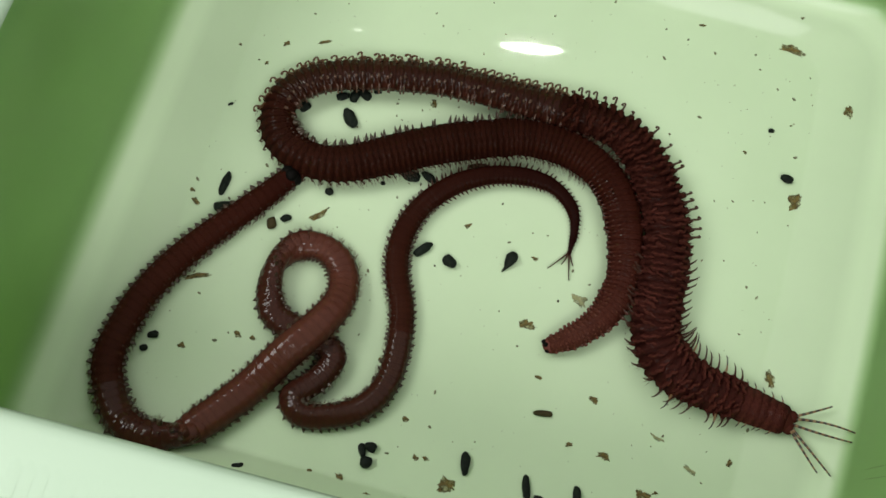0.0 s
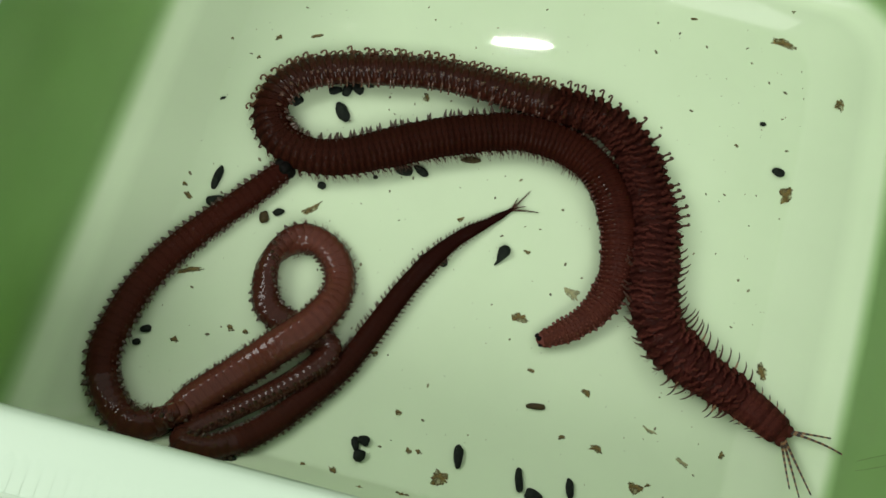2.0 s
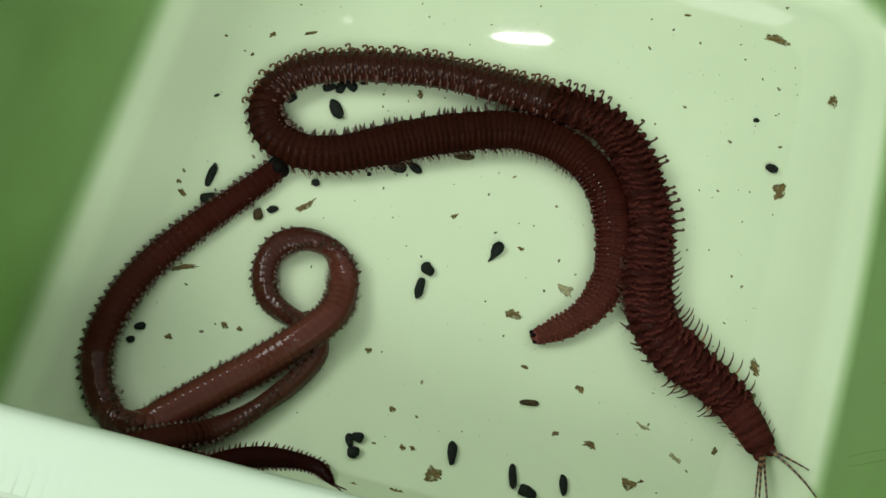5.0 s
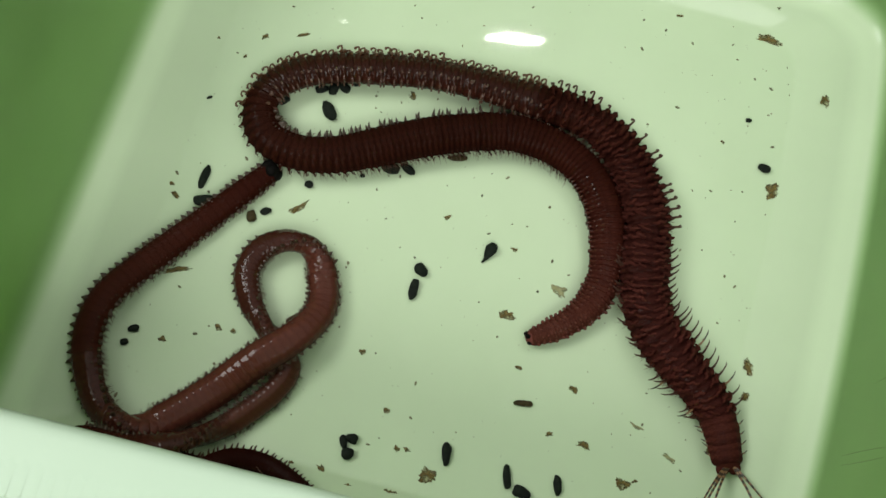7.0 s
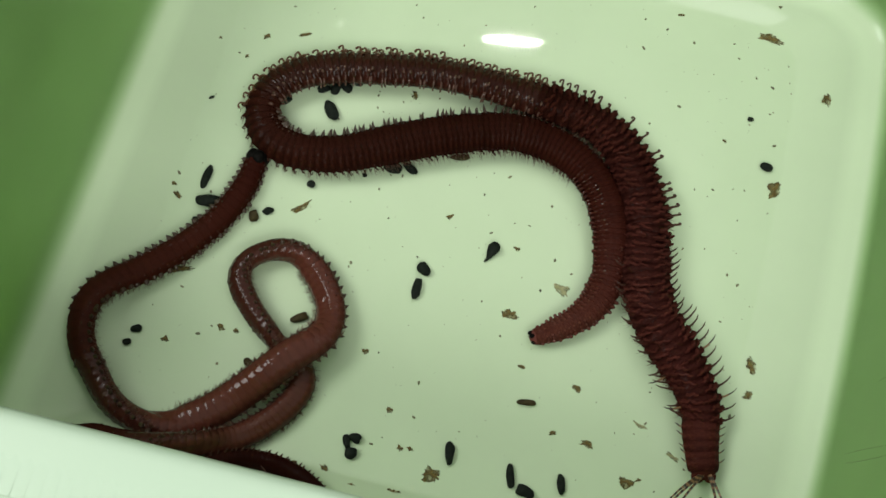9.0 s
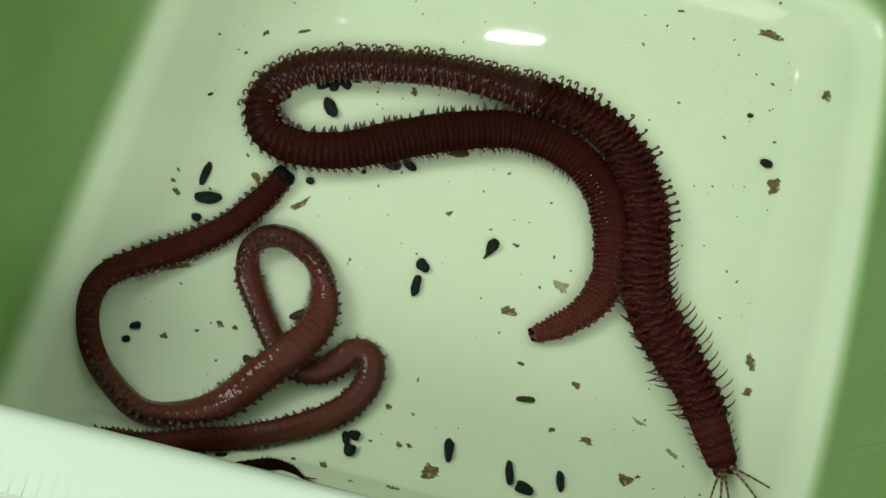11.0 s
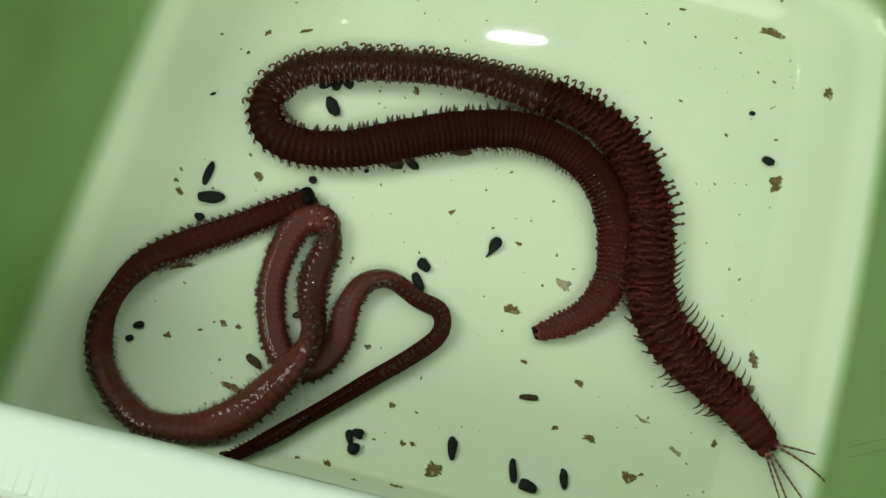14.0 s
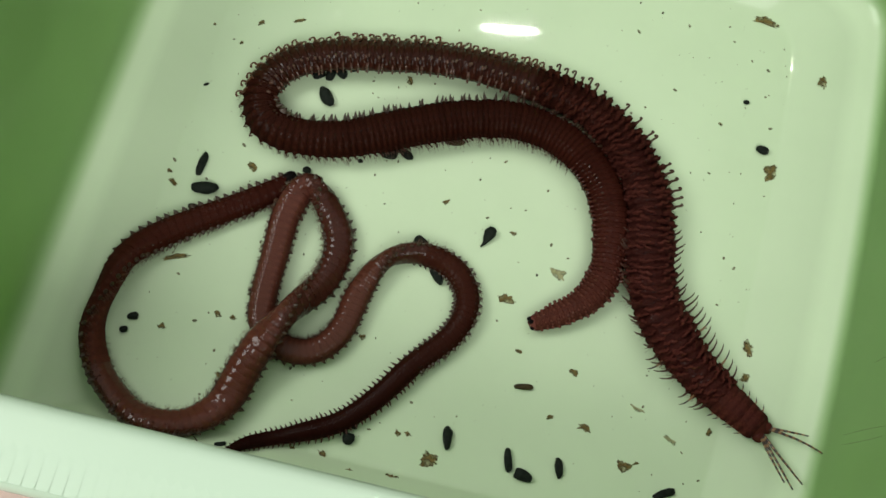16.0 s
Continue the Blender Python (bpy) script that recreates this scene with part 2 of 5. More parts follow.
def lump(bm, centre, size, seed, rough=0.25, subdiv=2, slot=0):
    made = bmesh.ops.create_icosphere(bm, subdivisions=subdiv, radius=1.0)["verts"]
    for v in made:
        n = 1 + rough * noise.noise(v.co * 1.3 + Vector((seed * 7.1, seed * 3.3, seed)))
        v.co = Vector((v.co.x * size[0] * n, v.co.y * size[1] * n, v.co.z * size[2] * n)) + Vector(centre)
    for f in {f for v in made for f in v.link_faces}:
        f.material_index = slot
    return made


# ---- the room round the table ----
def slab(name, x0, x1, y0, y1, z0, z1, mat, bevel=0.0):
    bm = bmesh.new()
    bmesh.ops.create_cube(bm, size=1.0)
    for v in bm.verts:
        v.co = Vector(((x0 + x1) / 2 + v.co.x * (x1 - x0), (y0 + y1) / 2 + v.co.y * (y1 - y0), (z0 + z1) / 2 + v.co.z * (z1 - z0)))
    if bevel:
        bmesh.ops.bevel(bm, geom=list(bm.edges), offset=bevel, segments=3, affect="EDGES")
    return new(name, finish(bm, name, [mat], False))


for name, box, mat in (
        ("floor", (-2.0, 2.0, -2.0, 2.0, -0.85, -0.755), BOARDS),
        ("ceiling", (-2.0, 2.0, -2.0, 2.0, 1.65, 1.75), PAINT),
        ("wall_north", (-2.0, 2.0, 2.0, 2.1, -0.85, 1.75), PAINT),
        ("wall_south", (-2.0, 2.0, -2.1, -2.0, -0.85, 1.75), PAINT),
        ("wall_east", (2.0, 2.1, -2.1, 2.1, -0.85, 1.75), PAINT),
        ("wall_west", (-2.1, -2.0, -2.1, 2.1, -0.85, 1.75), PAINT)):
    tagged(slab(name, *box, mat), name.replace("_", " ") + " of a plain room, painted", kind="structure")


def build_table():
    table = tagged(new("table"), "pale pink topped table under the plastic tub", "table")
    table.location = (0, 0, -0.755)
    for name, box in (("tabletop", (-0.6, 0.6, -0.45, 0.45, 0.72, 0.7525)),
                      ("leg", (-0.56, -0.51, -0.41, -0.36, 0, 0.72)), ("leg", (0.51, 0.56, -0.41, -0.36, 0, 0.72)),
                      ("leg", (-0.56, -0.51, 0.36, 0.41, 0, 0.72)), ("leg", (0.51, 0.56, 0.36, 0.41, 0, 0.72))):
        ob = slab(name, *box, TABLE, 0.004)
        ob.parent = table


build_table()

# ---- the tub: flat floor, rounded foot, leaning walls, rolled flange ----
FLOOR = (-57.4, 77.3, -44, 69)


def left_edge(y):
    """How far the left wall's foot stands from square to the near wall, in millimetres."""
    return 0.03 * y


def right_edge(y):
    """The right wall leans a little outward and bows."""
    return 0.07 * y - 0.0006 * y * y



def floor_height(x, y):
    """Height of the tub's floor under a place, in metres: it rises gently towards the walls."""
    out = max(0.61 * (FLOOR[0] + left_edge(y / MM) - x / MM + 4.7), 0.484 * (x / MM - FLOOR[1] - right_edge(y / MM) + 7.8), FLOOR[2] - y / MM - 5.9, y / MM - FLOOR[3])
    return np.interp(out, (-0.8, 0.0, 4.0, 7.2), (0.0, 0.19, 3.1, 5.1)) * MM


def rounded_ring(bm, out, z, per=9):
    near = np.interp(out, (-7, -1, 1.0, 5.0, 7.3, 9.2, 14, 27), (2.0, 5.0, 6.6, 10.4, 12.2, 13.4, 14.2, 27.2))
    left = out + np.interp(out, (-7, 0, 7.3), (-4.7, -4.7, 0))
    right = out + np.interp(out, (-7, 0, 7.3), (-7.8, -7.8, 0))
    splay = 0.42 * max(0.0, min(z, 11.0) - 5.2) + 0.12 * max(0.0, z - 11.0) if out > 6 else 0.0
    x0, x1, y0, y1 = FLOOR[0] - left - splay, FLOOR[1] + right + 0.15 * splay, FLOOR[2] - near, FLOOR[3] + out + 0.35 * max(0.0, z - 6.0)
    tight, wide = 2.0 + 0.3 * max(out, -2.0), 10.0 + 0.35 * out
    flat = []
    for sx, sy, a0, r in ((1, 1, 0, wide), (-1, 1, 90, wide), (-1, -1, 180, tight), (1, -1, 270, tight)):
        cx, cy = (x1 - r if sx > 0 else x0 + r), (y1 - r if sy > 0 else y0 + r)
        arc = [(cx + r * math.cos(radians(a0 + 90 * k / (per - 1))), cy + r * math.sin(radians(a0 + 90 * k / (per - 1)))) for k in range(per)]
        if flat:
            flat += [tuple(p + (q - p) * k / 9 for p, q in zip(flat[-1], arc[0])) for k in range(1, 9)]
        flat += arc
    flat += [tuple(p + (q - p) * k / 9 for p, q in zip(flat[-1], flat[0])) for k in range(1, 9)]
    return [bm.verts.new(((x + np.interp(x, (x0, x1), (left_edge(y), right_edge(y)))) * MM, y * MM, z * MM)) for x, y in flat]


def build_tub():
    inner = [(-7.0, 0.0), (-1.6, 0.0), (-1.0, 0.03), (-0.4, 0.12), (0.0, 0.27), (0.4, 0.52), (1.0, 0.97), (2.0, 1.72), (3.0, 2.45), (4.0, 3.1), (5.0, 3.75), (5.8, 4.25), (6.6, 4.75), (7.4, 5.3), (8.2, 5.95), (8.8, 6.7), (9.3, 7.9), (9.6, 9.5), (9.8, 12.0), (10.7, 20), (12.2, 34), (13.6, 47), (14.0, 49.0)]
    rim = [(14.0, 49.0), (14.5, 50.2), (15.4, 50.9), (16.6, 51.1), (21, 51.0), (25.0, 50.8), (26.3, 50.3), (27.0, 49.2), (27.0, 45.5), (26.4, 44.5), (25.4, 44.5), (25.0, 45.3), (24.8, 48.4), (17.5, 48.6), (15.7, 46.5)]

    def loft(prof, closed):
        bm = bmesh.new()
        rings = [rounded_ring(bm, o, z) for o, z in prof]
        n = len(rings[0])
        for a, b in zip(rings, rings[1:]):
            for k in range(n):
                bm.faces.new((a[k], a[(k + 1) % n], b[(k + 1) % n], b[k]))
        if closed:
            bm.faces.new(rings[0])
            bm.faces.new(rings[-1])
        return bm

    tub = tagged(new("plastic_tub"), "pale green glossy plastic tub holding two worms", "tub")
    floor = inner[:inner.index((4.0, 3.1)) + 1]
    part("tub_floor", finish(loft(floor + [(4.0, -2.4), (-7.0, -2.4)], True), "tub_floor", [TUB_PLASTIC], True, 0.9), tub, "pale green bottom")
    wall_bm = loft(inner[len(floor) - 1:] + [(14.9, 49.2), (15.6, 49.0), (15.7, 46.5), (11.5, 9.0), (9.7, 1.6), (8.0, -1.4), (4.0, -2.4), inner[len(floor) - 1]], False)
    bmesh.ops.remove_doubles(wall_bm, verts=wall_bm.verts, dist=1e-6)
    part("tub_wall", finish(wall_bm, "tub_wall", [TUB_PLASTIC], True, 0.9), tub, "translucent green side wall with a bright line painted along its foot")
    rim_bm = loft(rim + [(14.6, 47.5), (14.0, 49.0)], False)
    bmesh.ops.remove_doubles(rim_bm, verts=rim_bm.verts, dist=1e-6)
    part("rim", finish(rim_bm, "rim", [RIM_PLASTIC]), tub, "pale mint rim flange")
    # fine grip ribs on the flange of the near side
    rib = bmesh.new()
    rows = []
    for k in range(9):
        v = -6.2 + 8.6 * k / 8
        up = 0.05 * math.sin(math.pi * (k + 0.02) / 8.04) ** 0.5 - 0.02
        rows.append([rib.verts.new((0.98 * u * MM, v * MM, (up * math.cos(0.5 * math.pi * u) ** 2 - 0.01) * MM)) for u in [j / 5 - 1 for j in range(11)]])
    for p, q in zip(rows, rows[1:]):
        for j in range(10):
            rib.faces.new((p[j], p[j + 1], q[j + 1], q[j]))
    rib.faces.new(rows[0] + [r[-1] for r in rows[1:-1]] + rows[-1][::-1] + [r[0] for r in rows[-2:0:-1]])
    rib_mesh = finish(rib, "rib", [RIM_PLASTIC], True, 1.2)
    for k in range(46):
        part("rib", rib_mesh, tub).location = ((-50 + 2.0 * k) * MM, (FLOOR[2] - 20.0) * MM, 51.0 * MM)
    return tub


build_tub()


# ---- worms: rings that slide over one another, each with a pair of side feet ----
class Worm:
    """Widths and ring lengths along the body, each as rows of (share of the length from the head, value); rolls as such rows for each time."""

    def __init__(self, count, length, widths, rolls, lengths):
        self.count, self.widths, self.rolls, self.lies = count, widths, rolls, {}
        w = np.interp(np.linspace(0, 1, count), [a for a, b in lengths], [b for a, b in lengths])
        self.share = np.concatenate([[0], np.cumsum((w[1:] + w[:-1]) / 2)])
        self.share /= self.share[-1]
        self.pitch = length * np.gradient(self.share)
        self.half = np.array([self.width_at(s) for s in self.share])
        rnd = random.Random(count)
        self.jitter = [[rnd.gauss(0, 0.12 if length > 0.28 else 0.5) for k in range(3)] for n in range(count)]

    def roll_at(self, s, t):
        rows = [np.interp(s, [a for a, b in row], [b for a, b in row]) for when, row in self.rolls]
        return radians(np.interp(t, [when for when, row in self.rolls], rows))

    def width_at(self, s):
        pts = self.widths
        for (a, wa), (b, wb) in zip(pts, pts[1:]):
            if s <= b:
                u = (s - a) / (b - a)
                return (wa + (wb - wa) * u * u * (3 - 2 * u)) * MM
        return pts[-1][1] * MM


STOUT = Worm(196, 0.272, ((0.0, 3.2), (0.02, 3.7), (0.05, 4.3), (0.09, 4.9), (0.14, 4.9), (0.2, 4.5), (0.30, 4.2), (0.40, 3.85), (0.58, 3.65), (0.70, 4.3), (0.86, 4.0), (0.94, 3.2), (0.985, 2.4), (1.0, 1.8)),
             ((0.0, ((0, 0), (0.25, 0), (0.36, -24), (0.54, -22), (0.64, 0), (0.8, 4), (1, 0))),), ((0, 1.25), (0.25, 1.15), (0.5, 1.15), (0.6, 0.85), (1, 0.8)))
THIN = Worm(206, 0.300, ((0.0, 2.25), (0.03, 2.5), (0.12, 2.8), (0.22, 3.0), (0.34, 3.3), (0.42, 3.0), (0.5, 2.8), (0.56, 2.6), (0.66, 2.5), (0.75, 2.4), (0.85, 2.2), (0.92, 1.95), (0.96, 1.35), (0.985, 0.8), (1.0, 0.4)),
            ((0.0, ((0, 14), (0.2, 10), (0.25, -20), (0.28, -192), (0.46, -192), (0.495, -70), (0.525, -10), (0.6, -10), (0.64, -35), (0.7, -10), (1, 0))),
             (8.0, ((0, 14), (0.12, 6), (0.2, -25), (0.25, -60), (0.29, -192), (0.45, -190), (0.49, -60), (0.525, -10), (0.56, -30), (0.6, -150), (0.68, -155), (0.74, -20), (1, 0))),
             (12.0, ((0, 14), (0.09, 8), (0.13, -35), (0.18, -115), (0.28, -135), (0.32, -185), (0.38, -170), (0.43, -15), (0.46, -10), (0.5, -175), (0.8, -180), (0.9, -150), (0.95, -60), (1, -20))),
             (16.0, ((0, 14), (0.09, 8), (0.13, -40), (0.18, -115), (0.27, -135), (0.31, -185), (0.34, -170), (0.39, -50), (0.44, -10), (0.465, -40), (0.495, -175), (0.68, -180), (0.73, -60), (0.765, -10), (1, 0)))), ((0, 1.2), (0.3, 1.2), (0.5, 1.0), (0.75, 0.85), (1, 0.6)))


def smooth_line(points, share):
    """The places at those shares of the length along a Catmull-Rom curve through the points, in metres."""
    p = np.array(points, float) * MM
    p = np.vstack([2 * p[0] - p[1], p, 2 * p[-1] - p[-2]])
    u = np.linspace(0, 1, 12, endpoint=False)[:, None]
    run = [0.5 * (2 * b + (c - a) * u + (2 * a - 5 * b + 4 * c - d) * u ** 2 + (3 * b - a - 3 * c + d) * u ** 3)
           for a, b, c, d in zip(p, p[1:], p[2:], p[3:])]
    run = np.vstack(run + [p[-2:-1]])
    ker = np.hanning(11)
    ker /= ker.sum()
    pad = np.vstack([run[:1]] * 5 + [run] + [run[-1:]] * 5)
    run = np.stack([np.convolve(pad[:, k], ker, "valid") for k in (0, 1)], 1)
    arc = np.concatenate([[0], np.cumsum(np.linalg.norm(np.diff(run, axis=0), axis=1))])
    want = share * arc[-1]
    return np.stack([np.interp(want, arc, run[:, k]) for k in (0, 1)], 1)


def lie(worm, t, points):
    """How the worm lies on the tub's floor at t: its middle line from head to tail, in millimetres."""
    worm.lies[t] = smooth_line(points, worm.share)


lie(THIN, 0.0, [(-34.0, 5.6), (-38.9, -1.6), (-44.7, -9.3), (-50.0, -17.5), (-53.6, -25.8), (-55.3, -33.4), (-55.6, -40.1), (-53.0, -46.0), (-48.9, -50.5), (-43.4, -51.7), (-38.2, -49.6), (-33.4, -44.4), (-28.8, -38.2), (-24.3, -31.2), (-19.5, -24.2), (-16.8, -17.8), (-17.2, -12.1), (-20.0, -8.2), (-24.5, -6.9), (-28.4, -8.5), (-30.9, -12.8), (-30.7, -18.4), (-28.4, -22.8), (-23.7, -24.4), (-18.4, -25.5), (-14.9, -28.2), (-17.2, -33.6), (-20.6, -37.2), (-18.0, -40.3), (-11.8, -38.9), (-6.3, -35.3), (-3.5, -29.3), (-3.5, -21.4), (-4.8, -14.6), (-7.6, -8.2), (-8.6, -1.1), (-6.7, 6.4), (-1.8, 13.0), (4.4, 17.2), (11.2, 19.3), (18.4, 19.2), (23.5, 15.7), (25.2, 11.0), (25.2, 6.0)])
lie(THIN, 0.5, [(-34.1, 5.7), (-39.0, -1.4), (-44.7, -9.2), (-50.1, -17.4), (-53.7, -25.7), (-55.2, -33.1), (-55.4, -40.0), (-52.9, -45.9), (-49.0, -50.4), (-43.4, -51.6), (-38.0, -49.4), (-33.4, -43.7), (-28.8, -37.3), (-24.0, -31.0), (-19.4, -24.1), (-16.8, -17.8), (-17.3, -12.1), (-20.1, -8.2), (-24.5, -6.7), (-28.6, -8.6), (-31.1, -12.9), (-30.7, -18.5), (-28.4, -22.8), (-23.8, -24.3), (-18.7, -25.6), (-14.9, -28.3), (-18.0, -34.5), (-22.9, -38.3), (-23.3, -41.2), (-18.9, -41.9), (-12.5, -39.4), (-7.2, -34.2), (-4.5, -27.5), (-3.0, -20.6), (-3.6, -12.2), (-5.9, -4.3), (-6.1, 1.9), (-3.5, 9.1), (1.7, 14.8), (9.2, 18.9), (16.8, 19.8), (22.3, 17.1), (25.0, 12.1), (25.5, 5.9)])
lie(THIN, 1.0, [(-34.0, 5.7), (-38.9, -1.4), (-44.7, -9.1), (-50.0, -17.3), (-53.6, -25.6), (-55.1, -33.0), (-55.4, -39.9), (-52.9, -45.8), (-48.3, -49.9), (-43.5, -51.5), (-38.4, -48.9), (-34.2, -43.5), (-29.6, -37.2), (-24.3, -30.8), (-19.4, -24.4), (-16.7, -18.0), (-17.2, -12.2), (-20.0, -8.2), (-24.5, -6.6), (-28.5, -8.5), (-31.0, -13.0), (-30.5, -18.5), (-28.1, -22.8), (-23.6, -24.4), (-18.8, -26.0), (-14.9, -28.3), (-18.4, -34.0), (-24.0, -37.5), (-27.7, -40.6), (-27.5, -43.7), (-22.9, -44.6), (-17.7, -42.5), (-12.5, -38.1), (-7.9, -31.3), (-5.4, -24.2), (-5.2, -16.5), (-4.5, -8.6), (-3.3, -0.7), (-0.9, 7.1), (3.2, 13.5), (8.4, 18.5), (14.4, 21.3), (20.6, 20.3), (25.4, 15.5), (26.9, 9.1)])
lie(THIN, 1.5, [(-34.0, 5.7), (-38.9, -1.4), (-44.6, -9.2), (-50.0, -17.4), (-53.4, -25.6), (-54.9, -33.0), (-55.2, -39.9), (-52.8, -45.8), (-48.1, -49.9), (-43.4, -51.4), (-38.6, -48.5), (-34.6, -42.9), (-29.5, -36.4), (-23.9, -30.6), (-19.0, -24.4), (-16.2, -17.9), (-16.9, -12.4), (-19.7, -8.4), (-24.2, -6.8), (-28.2, -8.6), (-30.7, -13.0), (-30.3, -18.6), (-28.0, -22.9), (-23.4, -24.4), (-18.5, -26.0), (-14.4, -27.9), (-18.1, -33.5), (-24.5, -38.1), (-30.3, -42.0), (-31.3, -45.7), (-27.9, -47.5), (-21.9, -45.8), (-15.9, -40.8), (-11.3, -32.7), (-8.2, -23.8), (-4.9, -15.1), (0.1, -3.3), (3.9, 5.2), (9.2, 12.7), (15.4, 17.4), (21.0, 19.2), (26.1, 18.3)])
lie(THIN, 2.0, [(-33.9, 5.8), (-38.8, -1.4), (-44.6, -9.1), (-49.9, -17.3), (-53.3, -25.5), (-54.8, -32.9), (-55.2, -39.8), (-52.9, -45.8), (-47.7, -50.4), (-43.4, -50.6), (-38.6, -46.5), (-34.3, -41.4), (-28.9, -35.4), (-23.8, -30.2), (-18.7, -24.4), (-16.0, -17.9), (-16.5, -12.3), (-19.4, -8.4), (-23.9, -6.6), (-27.8, -8.4), (-30.5, -13.1), (-30.1, -18.6), (-27.9, -22.9), (-23.4, -24.5), (-18.3, -25.8), (-14.3, -27.8), (-17.9, -33.6), (-23.8, -39.4), (-29.7, -44.5), (-34.9, -48.8), (-35.8, -51.8), (-30.6, -51.7), (-23.6, -46.7), (-17.1, -39.1), (-10.9, -29.9), (-6.8, -20.0), (-3.4, -11.4), (0.6, -3.6), (4.9, 2.4), (9.7, 7.1), (13.5, 11.1)])
lie(THIN, 2.5, [(-33.9, 5.7), (-38.9, -1.4), (-44.7, -9.2), (-50.1, -17.4), (-53.3, -25.4), (-54.9, -33.0), (-55.4, -39.9), (-53.0, -45.9), (-47.9, -50.6), (-43.6, -50.5), (-38.6, -46.4), (-34.3, -41.2), (-29.0, -35.2), (-23.7, -30.2), (-18.4, -24.5), (-15.6, -18.2), (-16.1, -12.5), (-19.0, -8.4), (-23.6, -6.5), (-27.6, -8.3), (-30.4, -13.0), (-30.3, -18.5), (-28.2, -22.8), (-23.6, -24.2), (-18.2, -25.7), (-14.1, -27.6), (-17.5, -34.1), (-23.4, -40.2), (-29.5, -45.4), (-35.4, -50.3), (-38.2, -54.2), (-33.8, -55.0), (-28.2, -49.5), (-21.7, -42.2), (-15.1, -34.6), (-9.4, -26.8), (-4.8, -18.5), (-1.7, -12.9), (1.1, -7.9)])
lie(THIN, 3.0, [(-34.0, 5.7), (-39.1, -1.5), (-44.8, -9.2), (-50.2, -17.4), (-53.4, -25.5), (-55.1, -33.0), (-55.5, -40.0), (-53.2, -45.8), (-47.9, -50.6), (-43.7, -50.3), (-38.7, -46.2), (-33.8, -41.1), (-28.9, -35.6), (-23.7, -30.6), (-18.3, -24.9), (-14.9, -18.2), (-15.4, -12.4), (-18.6, -8.2), (-23.5, -6.4), (-27.8, -8.0), (-30.9, -12.5), (-30.7, -18.0), (-28.3, -22.5), (-23.6, -23.8), (-17.8, -25.3), (-13.3, -26.9), (-16.8, -34.4), (-22.2, -40.7), (-29.2, -46.4), (-35.2, -51.2), (-40.3, -55.5), (-36.2, -57.3), (-31.3, -52.9), (-26.7, -46.9), (-21.5, -42.5), (-15.5, -40.6), (-9.1, -39.7), (-3.9, -38.4), (-1.8, -36.2)])
lie(THIN, 3.5, [(-34.0, 5.6), (-39.0, -1.5), (-44.7, -9.3), (-50.1, -17.5), (-53.1, -25.5), (-54.7, -33.0), (-55.3, -39.8), (-52.9, -45.6), (-47.7, -50.5), (-43.5, -50.2), (-38.1, -45.9), (-33.1, -40.8), (-28.2, -35.6), (-22.9, -30.6), (-17.7, -24.8), (-14.2, -18.2), (-14.7, -12.4), (-17.7, -8.2), (-22.7, -6.5), (-26.9, -8.0), (-30.0, -12.2), (-30.1, -17.3), (-28.0, -21.5), (-23.5, -23.0), (-17.3, -24.0), (-12.8, -25.6), (-15.2, -33.4), (-20.8, -40.5), (-27.8, -46.4), (-34.8, -51.5), (-41.2, -56.1), (-41.2, -59.0), (-33.5, -58.2), (-28.5, -54.2), (-24.8, -48.8), (-19.7, -44.4), (-14.4, -43.8), (-8.4, -45.7), (-3.6, -46.4)])
lie(THIN, 4.0, [(-33.9, 5.6), (-39.0, -1.6), (-44.7, -9.3), (-50.1, -17.5), (-52.9, -25.4), (-54.5, -32.9), (-55.1, -39.5), (-53.5, -45.0), (-49.6, -49.9), (-46.6, -51.4), (-41.9, -49.5), (-36.5, -44.6), (-31.1, -39.5), (-25.0, -33.9), (-18.9, -28.0), (-13.8, -21.8), (-13.1, -15.6), (-15.2, -10.2), (-19.3, -7.3), (-24.6, -7.2), (-28.5, -9.9), (-29.8, -15.1), (-28.0, -19.8), (-23.4, -21.6), (-17.3, -21.8), (-12.4, -25.5), (-14.8, -33.4), (-20.5, -40.5), (-27.5, -46.3), (-34.4, -51.7), (-42.4, -56.3), (-42.7, -59.1), (-33.2, -58.2), (-26.1, -53.9), (-19.8, -50.0), (-13.1, -47.2), (-6.6, -46.8), (-0.3, -47.9)])
lie(THIN, 6.5, [(-33.8, 5.2), (-38.5, -1.9), (-44.3, -9.4), (-49.0, -16.4), (-53.8, -23.8), (-56.0, -30.4), (-56.3, -35.7), (-55.5, -40.5), (-54.0, -44.4), (-51.4, -48.2), (-47.4, -50.7), (-41.6, -50.6), (-36.2, -45.8), (-30.5, -39.8), (-24.6, -33.8), (-18.7, -27.7), (-15.1, -20.5), (-15.7, -13.7), (-19.0, -8.6), (-24.1, -7.9), (-28.6, -10.0), (-30.6, -14.9), (-28.8, -20.1), (-24.9, -24.7), (-20.6, -28.0), (-17.9, -31.4), (-19.4, -35.0), (-22.8, -39.8), (-27.6, -45.0), (-32.3, -50.5), (-38.3, -55.0), (-46.1, -56.9), (-50.0, -57.9), (-47.7, -59.7), (-39.1, -58.8), (-31.7, -58.5), (-28.4, -55.7), (-24.1, -52.4), (-18.9, -51.7), (-13.8, -52.8), (-8.8, -55.3), (-9.6, -58.1), (-15.5, -59.6)])
